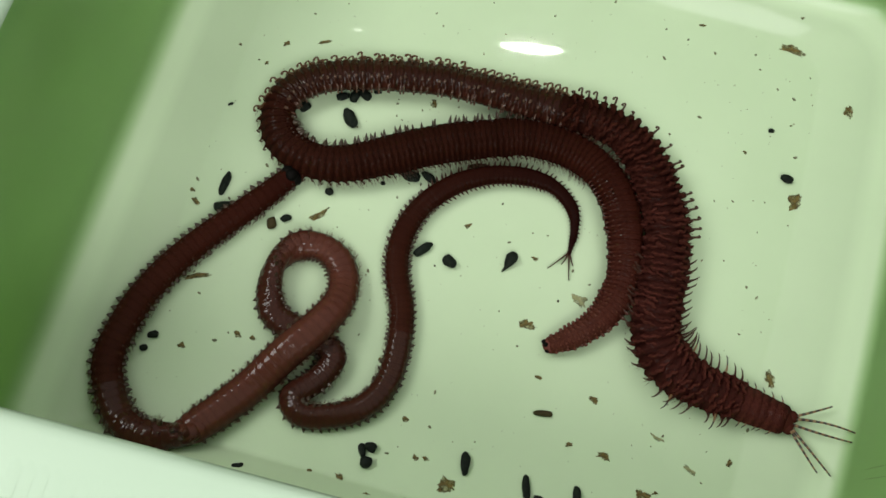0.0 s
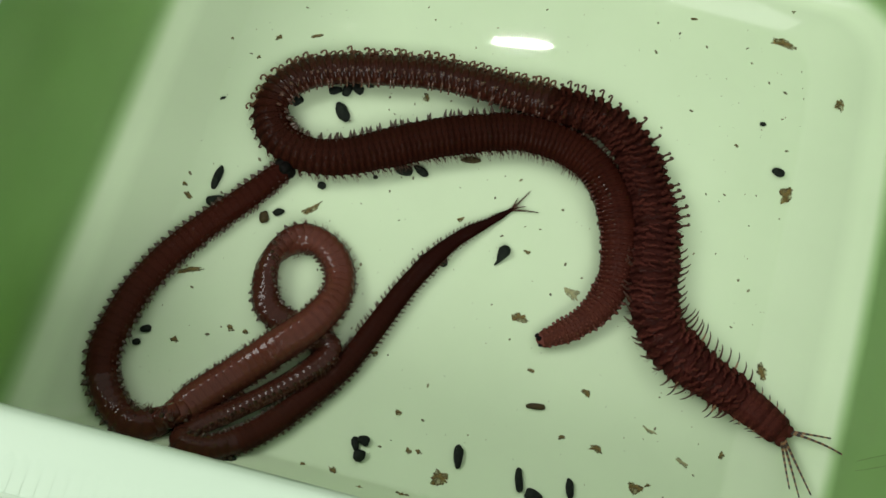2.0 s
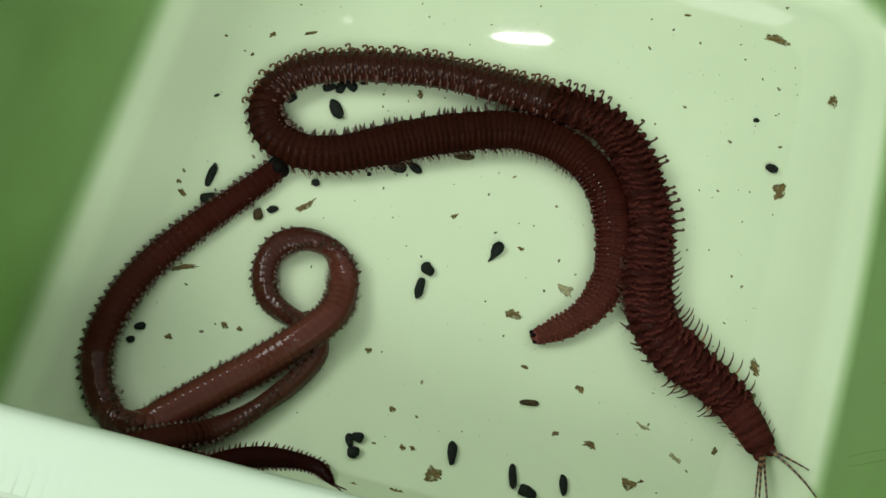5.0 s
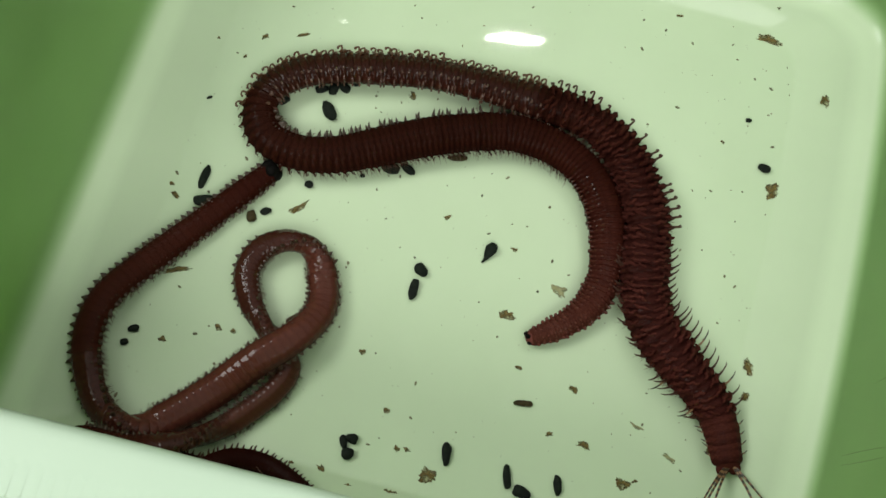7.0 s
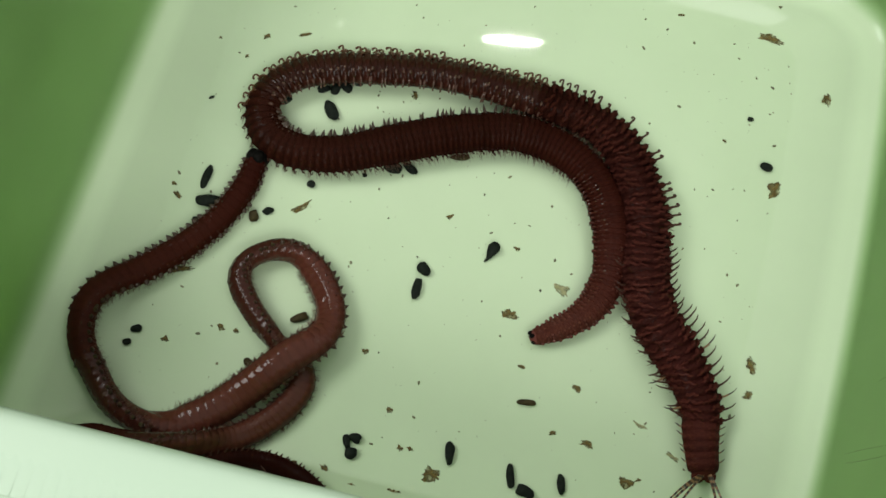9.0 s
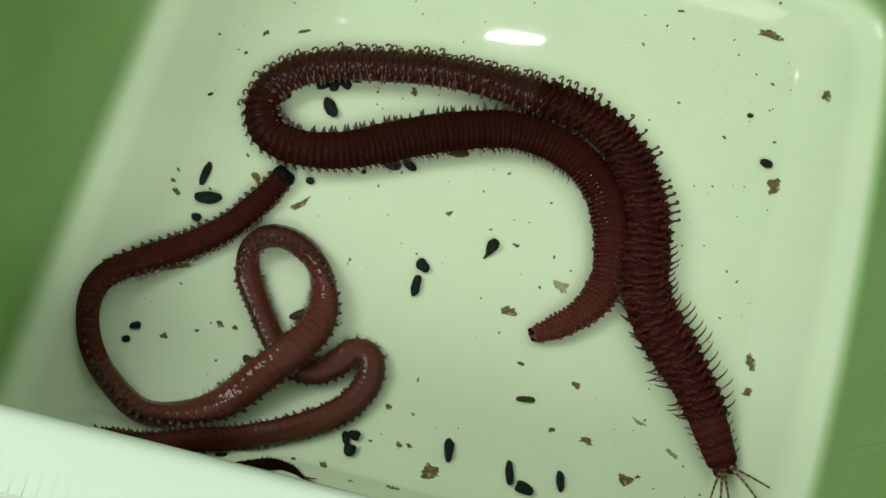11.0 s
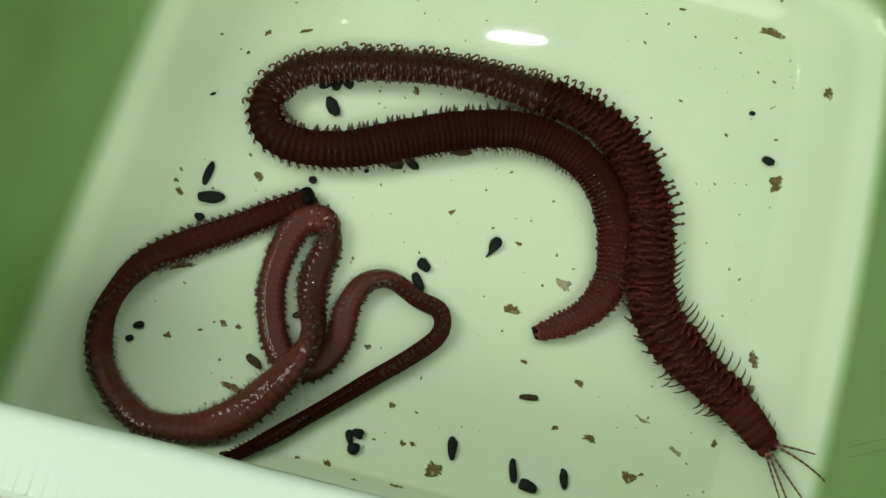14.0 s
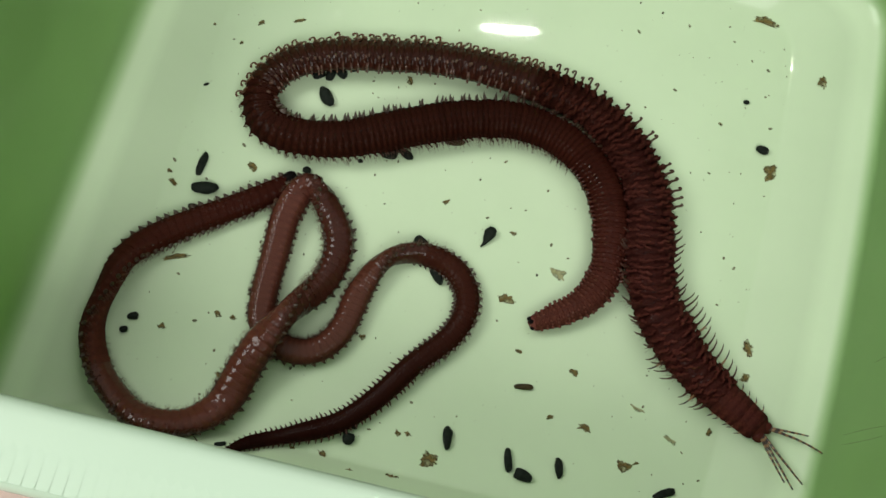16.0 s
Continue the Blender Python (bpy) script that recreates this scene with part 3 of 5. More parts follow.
lie(THIN, 7.0, [(-33.8, 5.1), (-38.4, -1.4), (-43.8, -9.0), (-48.7, -15.9), (-53.6, -23.3), (-56.2, -28.6), (-57.0, -34.0), (-56.3, -38.8), (-54.7, -42.8), (-51.7, -47.5), (-47.3, -50.5), (-41.7, -50.7), (-36.4, -46.5), (-31.0, -40.6), (-25.3, -34.1), (-18.9, -27.5), (-15.7, -20.3), (-17.0, -13.9), (-20.4, -8.8), (-25.5, -7.8), (-30.3, -10.7), (-32.0, -15.8), (-29.8, -21.4), (-25.2, -26.2), (-20.8, -29.6), (-18.5, -33.0), (-20.1, -37.8), (-23.7, -42.7), (-28.5, -47.9), (-33.5, -52.3), (-40.1, -54.9), (-47.1, -56.1), (-50.9, -57.4), (-48.5, -59.4), (-38.8, -58.5), (-31.5, -58.3), (-28.2, -55.5), (-23.9, -52.2), (-18.7, -51.5), (-13.5, -52.6), (-8.5, -55.1), (-9.3, -57.9), (-15.2, -59.4)])
lie(THIN, 7.5, [(-34.0, 5.7), (-38.2, -1.0), (-43.4, -8.5), (-48.3, -16.0), (-53.2, -23.4), (-56.5, -28.1), (-57.8, -33.1), (-56.8, -38.4), (-55.0, -42.9), (-52.0, -47.6), (-47.9, -50.4), (-43.0, -50.9), (-36.8, -46.9), (-31.3, -41.6), (-25.9, -35.1), (-20.1, -28.7), (-16.0, -21.6), (-17.2, -15.0), (-20.7, -9.5), (-25.9, -8.2), (-30.8, -11.1), (-33.0, -16.6), (-30.5, -22.3), (-25.8, -27.3), (-20.4, -30.2), (-18.3, -33.4), (-20.1, -38.2), (-23.6, -43.2), (-28.2, -48.0), (-34.2, -52.6), (-42.0, -54.9), (-48.6, -55.9), (-52.4, -57.0), (-52.0, -58.7), (-45.9, -58.8), (-35.7, -57.6), (-31.3, -58.1), (-28.0, -55.3), (-23.7, -52.1), (-18.5, -51.4), (-12.8, -52.5), (-7.8, -55.1), (-9.2, -57.8), (-15.1, -59.3)])
lie(THIN, 8.0, [(-34.0, 5.9), (-38.2, -1.1), (-43.2, -8.5), (-48.1, -15.9), (-53.9, -23.6), (-57.6, -27.9), (-58.5, -32.8), (-57.6, -37.6), (-55.5, -42.5), (-52.0, -47.2), (-47.8, -50.2), (-42.0, -50.5), (-36.2, -47.0), (-30.5, -41.4), (-25.7, -35.1), (-19.9, -28.5), (-16.0, -21.6), (-17.2, -15.0), (-21.1, -9.8), (-26.3, -8.6), (-31.0, -11.3), (-33.1, -16.7), (-30.1, -22.7), (-25.6, -27.7), (-20.2, -31.1), (-18.4, -34.2), (-20.8, -40.1), (-24.8, -45.6), (-30.6, -50.6), (-38.2, -53.6), (-46.2, -55.0), (-50.3, -55.4), (-53.0, -57.2), (-49.1, -58.6), (-37.7, -58.0), (-31.3, -58.1), (-28.0, -55.3), (-23.7, -52.1), (-18.0, -51.3), (-12.3, -52.4), (-7.8, -55.1), (-9.2, -57.8), (-15.1, -59.3)])
lie(THIN, 8.5, [(-35.2, 6.6), (-37.9, -0.8), (-42.0, -8.2), (-47.8, -15.6), (-53.8, -22.7), (-57.6, -27.5), (-58.9, -32.3), (-57.6, -37.6), (-55.0, -42.3), (-50.9, -47.0), (-45.9, -49.7), (-40.0, -49.7), (-35.3, -46.8), (-29.6, -41.2), (-24.2, -34.8), (-19.1, -28.8), (-15.3, -22.6), (-16.2, -15.9), (-20.2, -10.8), (-26.0, -9.4), (-31.2, -11.4), (-33.4, -16.6), (-30.6, -22.1), (-25.3, -26.9), (-19.5, -30.2), (-16.7, -33.2), (-18.0, -38.2), (-21.9, -43.9), (-27.2, -49.2), (-34.6, -52.9), (-43.6, -54.6), (-49.9, -55.0), (-52.9, -56.9), (-52.5, -58.8), (-44.4, -58.5), (-34.3, -57.0), (-29.8, -57.7), (-26.8, -53.8), (-22.1, -51.6), (-16.9, -51.2), (-11.1, -52.5), (-6.6, -55.1), (-8.4, -58.2), (-14.5, -59.2)])
lie(THIN, 9.0, [(-37.3, 6.6), (-38.0, 0.3), (-40.6, -6.7), (-45.1, -13.7), (-50.9, -20.4), (-56.8, -26.3), (-59.0, -30.8), (-58.6, -35.8), (-56.7, -39.7), (-54.0, -42.7), (-50.1, -46.7), (-44.8, -49.2), (-37.4, -48.9), (-31.1, -44.7), (-25.3, -38.7), (-19.6, -32.0), (-14.7, -26.1), (-14.3, -20.2), (-17.9, -14.4), (-23.4, -10.4), (-28.7, -10.9), (-32.9, -14.4), (-33.2, -18.5), (-29.1, -23.5), (-23.3, -28.1), (-18.3, -31.2), (-15.8, -35.1), (-17.7, -40.7), (-22.3, -46.0), (-28.1, -50.3), (-35.7, -53.1), (-43.8, -54.6), (-49.8, -54.8), (-52.5, -56.9), (-52.2, -58.9), (-44.6, -58.7), (-34.6, -57.2), (-30.1, -57.9), (-27.1, -54.0), (-21.5, -51.5), (-16.1, -51.4), (-10.6, -52.6), (-6.5, -55.2), (-8.3, -58.3), (-14.8, -59.4)])
lie(THIN, 11.5, [(-29.9, 3.0), (-32.7, -2.0), (-37.4, -8.7), (-43.8, -14.4), (-51.1, -19.4), (-56.6, -24.2), (-58.4, -29.2), (-57.1, -35.1), (-53.2, -41.4), (-47.2, -45.9), (-41.5, -48.0), (-33.8, -46.0), (-27.5, -41.8), (-22.6, -36.1), (-17.8, -29.7), (-15.2, -23.5), (-16.5, -16.7), (-20.2, -10.7), (-25.7, -7.7), (-30.7, -8.2), (-33.4, -11.9), (-31.8, -17.5), (-27.2, -23.1), (-22.9, -29.0), (-18.4, -33.5), (-13.3, -33.6), (-9.4, -29.8), (-6.6, -25.1), (-2.4, -24.6), (-0.6, -29.2), (-3.1, -35.6), (-9.4, -41.1), (-16.7, -45.3), (-24.3, -49.0), (-32.9, -52.3), (-40.8, -54.3), (-47.4, -54.9), (-49.0, -58.0), (-41.9, -60.0), (-30.9, -58.2), (-22.8, -53.7), (-18.2, -51.0), (-14.0, -50.7), (-10.5, -51.7)])
lie(THIN, 12.0, [(-27.7, 2.5), (-31.5, -2.5), (-36.8, -8.3), (-43.0, -14.4), (-49.4, -19.2), (-54.2, -23.9), (-57.3, -29.8), (-56.4, -35.8), (-52.2, -42.1), (-46.6, -46.2), (-40.8, -48.4), (-32.9, -46.5), (-26.6, -42.3), (-21.7, -36.5), (-17.3, -30.2), (-14.9, -23.3), (-16.4, -16.6), (-19.8, -10.6), (-24.9, -6.8), (-29.1, -7.1), (-31.5, -10.9), (-30.2, -16.7), (-26.4, -23.9), (-23.2, -30.1), (-17.8, -34.0), (-12.9, -32.2), (-10.3, -26.3), (-10.2, -21.2), (-7.8, -17.4), (-3.3, -18.1), (-1.7, -23.5), (-4.2, -31.1), (-10.2, -38.1), (-17.5, -43.8), (-24.8, -48.5), (-32.3, -51.7), (-41.0, -54.5), (-45.4, -57.2), (-36.3, -59.0), (-26.5, -56.5), (-20.1, -53.0), (-14.8, -52.7)])
lie(THIN, 12.5, [(-26.3, 1.8), (-30.8, -3.0), (-37.3, -8.4), (-43.8, -13.6), (-51.1, -18.5), (-54.5, -23.4), (-56.4, -30.0), (-55.5, -36.2), (-52.2, -41.9), (-46.8, -46.5), (-41.0, -49.0), (-33.2, -47.2), (-26.8, -42.9), (-20.9, -36.7), (-17.0, -30.0), (-15.1, -23.1), (-17.5, -15.5), (-20.6, -8.7), (-25.1, -5.1), (-28.5, -8.5), (-29.0, -15.0), (-25.9, -23.6), (-22.2, -30.8), (-18.1, -34.5), (-13.6, -31.1), (-11.6, -24.6), (-12.6, -17.8), (-10.3, -13.6), (-5.8, -14.2), (-3.9, -19.0), (-5.7, -27.7), (-10.3, -35.7), (-17.2, -42.7), (-24.3, -48.2), (-31.7, -52.0), (-38.5, -54.0), (-43.0, -56.5), (-34.9, -58.5), (-25.8, -57.1), (-20.2, -54.6)])
lie(THIN, 13.0, [(-26.5, 1.8), (-31.1, -3.1), (-37.2, -8.2), (-43.7, -13.1), (-50.6, -18.0), (-54.2, -23.7), (-56.2, -30.4), (-55.0, -37.2), (-51.4, -43.4), (-46.0, -47.7), (-39.3, -49.5), (-31.4, -46.9), (-25.3, -41.8), (-20.5, -35.2), (-17.0, -27.8), (-16.2, -20.5), (-19.1, -12.8), (-20.9, -6.0), (-25.6, -3.8), (-29.1, -7.9), (-29.4, -15.1), (-26.1, -23.7), (-21.2, -31.9), (-16.4, -34.3), (-12.6, -29.2), (-11.6, -22.0), (-12.8, -14.8), (-10.6, -10.2), (-6.2, -10.8), (-4.4, -16.7), (-6.3, -26.6), (-10.6, -35.7), (-17.2, -43.5), (-24.3, -49.2), (-30.9, -52.3), (-36.7, -54.1), (-41.1, -56.9), (-34.0, -58.8), (-26.0, -57.3), (-21.3, -55.3)])
lie(THIN, 13.5, [(-26.3, 1.7), (-30.8, -3.2), (-36.9, -8.2), (-43.6, -12.9), (-50.6, -17.9), (-54.3, -23.5), (-56.2, -30.3), (-54.9, -37.1), (-51.2, -43.4), (-45.9, -47.6), (-39.1, -49.8), (-31.2, -47.2), (-25.1, -42.0), (-20.5, -35.2), (-17.4, -28.2), (-17.6, -21.0), (-19.8, -13.9), (-19.5, -6.4), (-23.4, -2.8), (-27.9, -6.5), (-28.9, -14.1), (-25.9, -23.7), (-21.2, -31.6), (-15.8, -33.3), (-11.8, -27.6), (-12.2, -20.7), (-10.2, -15.6), (-4.2, -11.9), (0.4, -11.3), (2.0, -16.0), (-1.3, -23.2), (-6.0, -31.2), (-11.8, -38.9), (-18.4, -46.4), (-24.0, -51.4), (-28.8, -55.1), (-31.8, -58.8), (-28.5, -59.3), (-24.6, -58.1)])
lie(THIN, 14.0, [(-25.8, 0.2), (-31.3, -4.2), (-38.5, -9.7), (-46.1, -15.1), (-52.2, -20.8), (-55.0, -27.3), (-55.9, -34.4), (-53.7, -41.7), (-48.5, -47.2), (-41.8, -50.5), (-33.5, -49.4), (-27.1, -45.6), (-21.3, -38.9), (-17.6, -32.4), (-16.7, -26.4), (-18.6, -20.5), (-19.5, -14.1), (-18.4, -7.8), (-20.3, -3.1), (-24.8, -4.2), (-26.9, -10.0), (-27.2, -18.6), (-24.6, -27.0), (-20.2, -32.9), (-14.8, -32.5), (-11.6, -26.4), (-11.7, -19.4), (-9.8, -13.6), (-4.9, -11.4), (1.3, -14.0), (6.4, -15.4), (7.3, -20.1), (3.0, -25.7), (-3.3, -31.9), (-9.4, -38.1), (-16.4, -44.8), (-22.7, -50.9), (-26.2, -54.8), (-29.3, -59.1), (-26.8, -60.0)])
lie(THIN, 14.5, [(-26.1, -0.6), (-32.0, -5.0), (-39.7, -10.4), (-47.5, -15.3), (-53.3, -21.1), (-55.7, -27.8), (-56.0, -36.0), (-53.1, -42.9), (-47.4, -48.2), (-41.2, -51.0), (-33.2, -49.6), (-26.8, -45.7), (-21.0, -39.3), (-18.2, -32.9), (-18.4, -26.1), (-19.7, -19.4), (-19.8, -12.2), (-18.7, -5.8), (-20.9, -2.4), (-24.7, -5.9), (-26.4, -12.4), (-26.8, -21.2), (-24.6, -28.5), (-21.1, -33.6), (-16.1, -31.9), (-12.5, -26.6), (-11.7, -19.5), (-9.3, -12.5), (-4.3, -8.6), (0.6, -11.3), (3.5, -16.5), (8.3, -20.1), (8.9, -25.7), (3.2, -30.4), (-4.5, -34.9), (-12.0, -39.9), (-17.9, -46.4), (-21.9, -52.2), (-24.0, -56.5), (-24.7, -59.4)])
lie(THIN, 15.0, [(-26.2, -1.1), (-32.5, -5.2), (-39.8, -10.2), (-47.5, -15.1), (-53.5, -20.9), (-55.5, -28.2), (-55.6, -36.2), (-53.0, -43.2), (-47.3, -48.1), (-41.3, -50.9), (-33.3, -50.1), (-27.0, -46.2), (-22.2, -40.0), (-20.0, -32.7), (-19.4, -25.6), (-19.5, -18.5), (-18.6, -11.1), (-17.7, -4.5), (-20.9, -1.5), (-24.5, -6.6), (-26.0, -13.9), (-26.7, -22.7), (-23.8, -29.6), (-19.7, -33.2), (-15.0, -30.8), (-11.3, -24.6), (-9.8, -18.1), (-7.1, -12.1), (-2.2, -7.6), (3.9, -9.8), (6.8, -16.4), (8.7, -24.1), (7.4, -31.2), (1.6, -35.6), (-6.6, -38.2), (-13.4, -41.8), (-18.3, -47.6), (-20.2, -52.2), (-20.0, -56.5), (-20.7, -59.3)])
lie(THIN, 15.5, [(-26.7, -0.4), (-32.9, -4.7), (-40.5, -9.5), (-48.1, -14.8), (-53.6, -21.1), (-55.5, -28.6), (-55.7, -36.7), (-52.9, -43.7), (-47.3, -48.5), (-41.4, -51.4), (-33.3, -50.0), (-27.0, -45.7), (-23.2, -38.7), (-21.1, -31.3), (-18.7, -24.3), (-16.2, -17.0), (-16.0, -9.5), (-17.9, -3.5), (-22.6, 0.6), (-25.8, -6.4), (-26.6, -14.8), (-26.4, -24.2), (-23.6, -30.1), (-18.6, -32.5), (-12.9, -29.7), (-9.5, -23.7), (-8.5, -15.9), (-5.5, -9.0), (-0.2, -6.0), (6.9, -8.5), (9.9, -15.1), (7.9, -22.9), (6.7, -29.8), (5.2, -36.2), (-1.5, -40.1), (-9.8, -42.2), (-16.6, -45.2), (-19.9, -49.9), (-20.9, -54.5), (-21.5, -57.9)])
lie(THIN, 16.0, [(-28.0, 1.0), (-34.0, -4.1), (-40.6, -9.0), (-47.9, -14.6), (-53.7, -21.0), (-55.4, -29.0), (-55.6, -37.1), (-52.3, -44.0), (-46.7, -48.9), (-41.1, -51.3), (-33.8, -50.2), (-28.1, -45.0), (-25.8, -37.7), (-23.1, -30.3), (-19.7, -23.6), (-15.9, -17.5), (-14.7, -9.8), (-17.6, -3.6), (-23.7, 1.5), (-26.5, -5.3), (-26.6, -13.9), (-26.5, -22.6), (-25.0, -28.5), (-19.5, -31.9), (-13.6, -30.5), (-10.0, -25.4), (-8.7, -17.7), (-5.6, -9.7), (0.9, -6.5), (8.7, -8.1), (12.7, -13.9), (11.2, -21.3), (5.0, -28.9), (-0.0, -36.6), (-6.0, -43.1), (-13.7, -47.2), (-20.3, -50.3), (-23.7, -52.8), (-25.8, -55.4), (-27.0, -58.1)])
lie(STOUT, 0.0, [(71.5, -17.3), (66.8, -16.4), (60.9, -15.7), (54.5, -14.8), (49.0, -12.8), (45.3, -8.5), (44.3, -2.8), (44.2, 3.9), (43.8, 11.2), (42.6, 17.2), (39.5, 23.7), (34.5, 30.9), (27.6, 34.8), (19.6, 35.2), (10.0, 35.5), (-1.1, 35.6), (-10.8, 35.0), (-20.1, 33.1), (-29.3, 30.6), (-35.6, 27.2), (-39.7, 22.4), (-39.8, 16.9), (-36.6, 12.3), (-30.6, 10.2), (-23.8, 11.2), (-15.4, 15.6), (-7.1, 20.3), (1.7, 24.2), (10.6, 27.3), (19.2, 27.3), (26.3, 25.0), (31.6, 19.9), (34.6, 13.7), (36.3, 6.6), (36.3, -0.8), (34.0, -6.5), (29.8, -11.3), (25.8, -14.1)])
lie(STOUT, 2.0, [(72.7, -20.6), (68.1, -17.9), (62.5, -15.4), (57.0, -13.4), (51.4, -10.8), (47.2, -6.5), (45.0, -1.1), (43.9, 6.0), (43.4, 10.9), (42.6, 15.1), (39.2, 22.8), (34.7, 30.4), (27.9, 34.5), (19.9, 35.1), (10.3, 35.4), (-0.6, 35.7), (-10.3, 35.1), (-19.6, 33.1), (-28.8, 30.7), (-35.3, 27.3), (-39.4, 22.4), (-39.7, 17.0), (-36.5, 12.4), (-30.5, 10.3), (-23.4, 11.4), (-15.0, 15.7), (-6.6, 20.4), (2.1, 24.2), (11.0, 27.2), (19.5, 27.1), (26.6, 24.7), (31.8, 19.6), (34.9, 13.4), (36.5, 6.2), (36.5, -1.1), (34.1, -6.8), (29.9, -11.4), (26.0, -14.2)])
lie(STOUT, 4.0, [(73.0, -22.5), (68.9, -19.2), (63.9, -15.8), (58.3, -13.3), (52.1, -10.8), (47.3, -6.7), (45.1, -1.3), (43.9, 5.2), (43.4, 10.0), (42.8, 14.3), (39.3, 22.4), (35.0, 29.9), (28.3, 34.1), (20.3, 35.0), (10.7, 35.5), (-0.1, 35.8), (-9.8, 35.1), (-19.1, 33.2), (-28.3, 30.8), (-34.9, 27.3), (-39.1, 22.4), (-39.5, 17.1), (-36.4, 12.4), (-30.4, 10.4), (-23.0, 11.6), (-14.6, 15.9), (-6.1, 20.5), (2.6, 24.2), (11.4, 27.1), (19.8, 26.9), (26.8, 24.4), (32.1, 19.4), (35.2, 13.0), (36.7, 5.9), (36.7, -1.4), (34.3, -7.0), (30.0, -11.5), (26.1, -14.2)])
lie(STOUT, 6.5, [(68.8, -28.2), (66.9, -23.2), (63.7, -18.9), (59.2, -16.0), (53.4, -12.2), (48.5, -7.6), (45.7, -1.7), (44.4, 5.3), (43.9, 10.2), (43.4, 14.5), (39.8, 22.7), (35.3, 29.4), (28.6, 33.7), (20.7, 34.9), (11.1, 35.6), (0.5, 35.9), (-9.2, 35.2), (-18.5, 33.3), (-27.7, 30.9), (-34.5, 27.4), (-38.8, 22.5), (-39.3, 17.2), (-36.3, 12.5), (-30.2, 10.6), (-22.5, 11.8), (-14.0, 16.0), (-5.6, 20.5), (3.2, 24.3), (11.8, 26.9), (20.1, 26.6), (27.1, 24.1), (32.4, 19.0), (35.6, 12.6), (37.1, 5.4), (37.0, -1.7), (34.5, -7.3), (30.2, -11.7), (26.3, -14.3)])
lie(STOUT, 7.0, [(67.5, -28.5), (65.6, -23.5), (62.6, -18.8), (58.6, -15.5), (53.4, -11.4), (48.8, -6.9), (46.0, -1.2), (44.8, 5.5), (44.3, 10.4), (43.8, 14.7), (40.2, 23.0), (35.4, 29.2), (28.7, 33.6), (20.8, 34.9), (11.2, 35.6), (0.6, 35.9), (-9.1, 35.2), (-18.4, 33.3), (-27.6, 30.9), (-34.4, 27.4), (-38.7, 22.5), (-39.2, 17.2), (-36.2, 12.5), (-30.2, 10.7), (-22.4, 11.9), (-13.9, 16.0), (-5.5, 20.6), (3.3, 24.3), (11.9, 26.9), (20.2, 26.5), (27.1, 24.0), (32.4, 18.9), (35.6, 12.5), (37.1, 5.3), (37.1, -1.8), (34.5, -7.3), (30.2, -11.7), (26.4, -14.3)])
lie(STOUT, 8.0, [(65.1, -29.9), (63.5, -24.7), (61.7, -19.4), (58.2, -15.3), (53.5, -10.9), (49.1, -6.2), (46.4, -0.7), (44.9, 6.1), (44.5, 10.4), (44.0, 14.7), (40.5, 23.0), (35.5, 29.0), (28.9, 33.4), (21.0, 34.8), (11.3, 35.6), (0.9, 36.0), (-8.8, 35.2), (-18.2, 33.3), (-27.3, 30.9), (-34.3, 27.4), (-38.6, 22.5), (-39.2, 17.2), (-36.2, 12.5), (-30.1, 10.7), (-22.2, 12.0), (-13.7, 16.1), (-5.2, 20.6), (3.5, 24.3), (12.1, 26.8), (20.4, 26.4), (27.2, 23.8), (32.6, 18.8), (35.8, 12.3), (37.2, 5.1), (37.2, -2.0), (34.6, -7.4), (30.2, -11.8), (26.5, -14.3)])
lie(STOUT, 9.0, [(62.6, -31.5), (61.2, -26.1), (60.3, -20.6), (57.2, -15.6), (52.9, -10.8), (48.6, -6.0), (45.9, -0.6), (44.1, 6.3), (43.8, 10.0), (43.3, 14.3), (39.7, 22.6), (35.7, 28.8), (29.1, 33.2), (21.2, 34.8), (11.5, 35.7), (1.1, 36.0), (-8.6, 35.3), (-17.9, 33.3), (-27.1, 31.0), (-34.1, 27.5), (-38.5, 22.6), (-39.1, 17.3), (-36.1, 12.5), (-30.1, 10.8), (-22.0, 12.1), (-13.5, 16.2), (-5.0, 20.6), (3.8, 24.3), (12.2, 26.8), (20.5, 26.3), (27.4, 23.7), (32.7, 18.6), (35.9, 12.1), (37.4, 5.0), (37.3, -2.1), (34.7, -7.6), (30.3, -11.8), (26.6, -14.3)])
lie(STOUT, 11.5, [(66.8, -29.5), (63.9, -25.0), (60.9, -20.6), (57.4, -16.3), (52.5, -11.1), (48.1, -5.7), (45.4, -0.4), (44.3, 5.5), (44.0, 9.2), (43.5, 13.5), (39.9, 22.4), (36.0, 28.2), (29.5, 32.8), (21.6, 34.7), (11.8, 35.6), (1.7, 36.1), (-8.0, 35.3), (-17.3, 33.4), (-26.5, 31.1), (-33.7, 27.5), (-38.2, 22.6), (-38.9, 17.4), (-36.0, 12.6), (-29.9, 11.0), (-21.5, 12.3), (-13.0, 16.3), (-4.5, 20.7), (4.4, 24.3), (12.7, 26.6), (20.9, 26.0), (27.6, 23.4), (33.0, 18.3), (36.3, 11.7), (37.7, 4.5), (37.6, -2.5), (34.8, -7.8), (30.5, -12.0), (26.8, -14.4)])
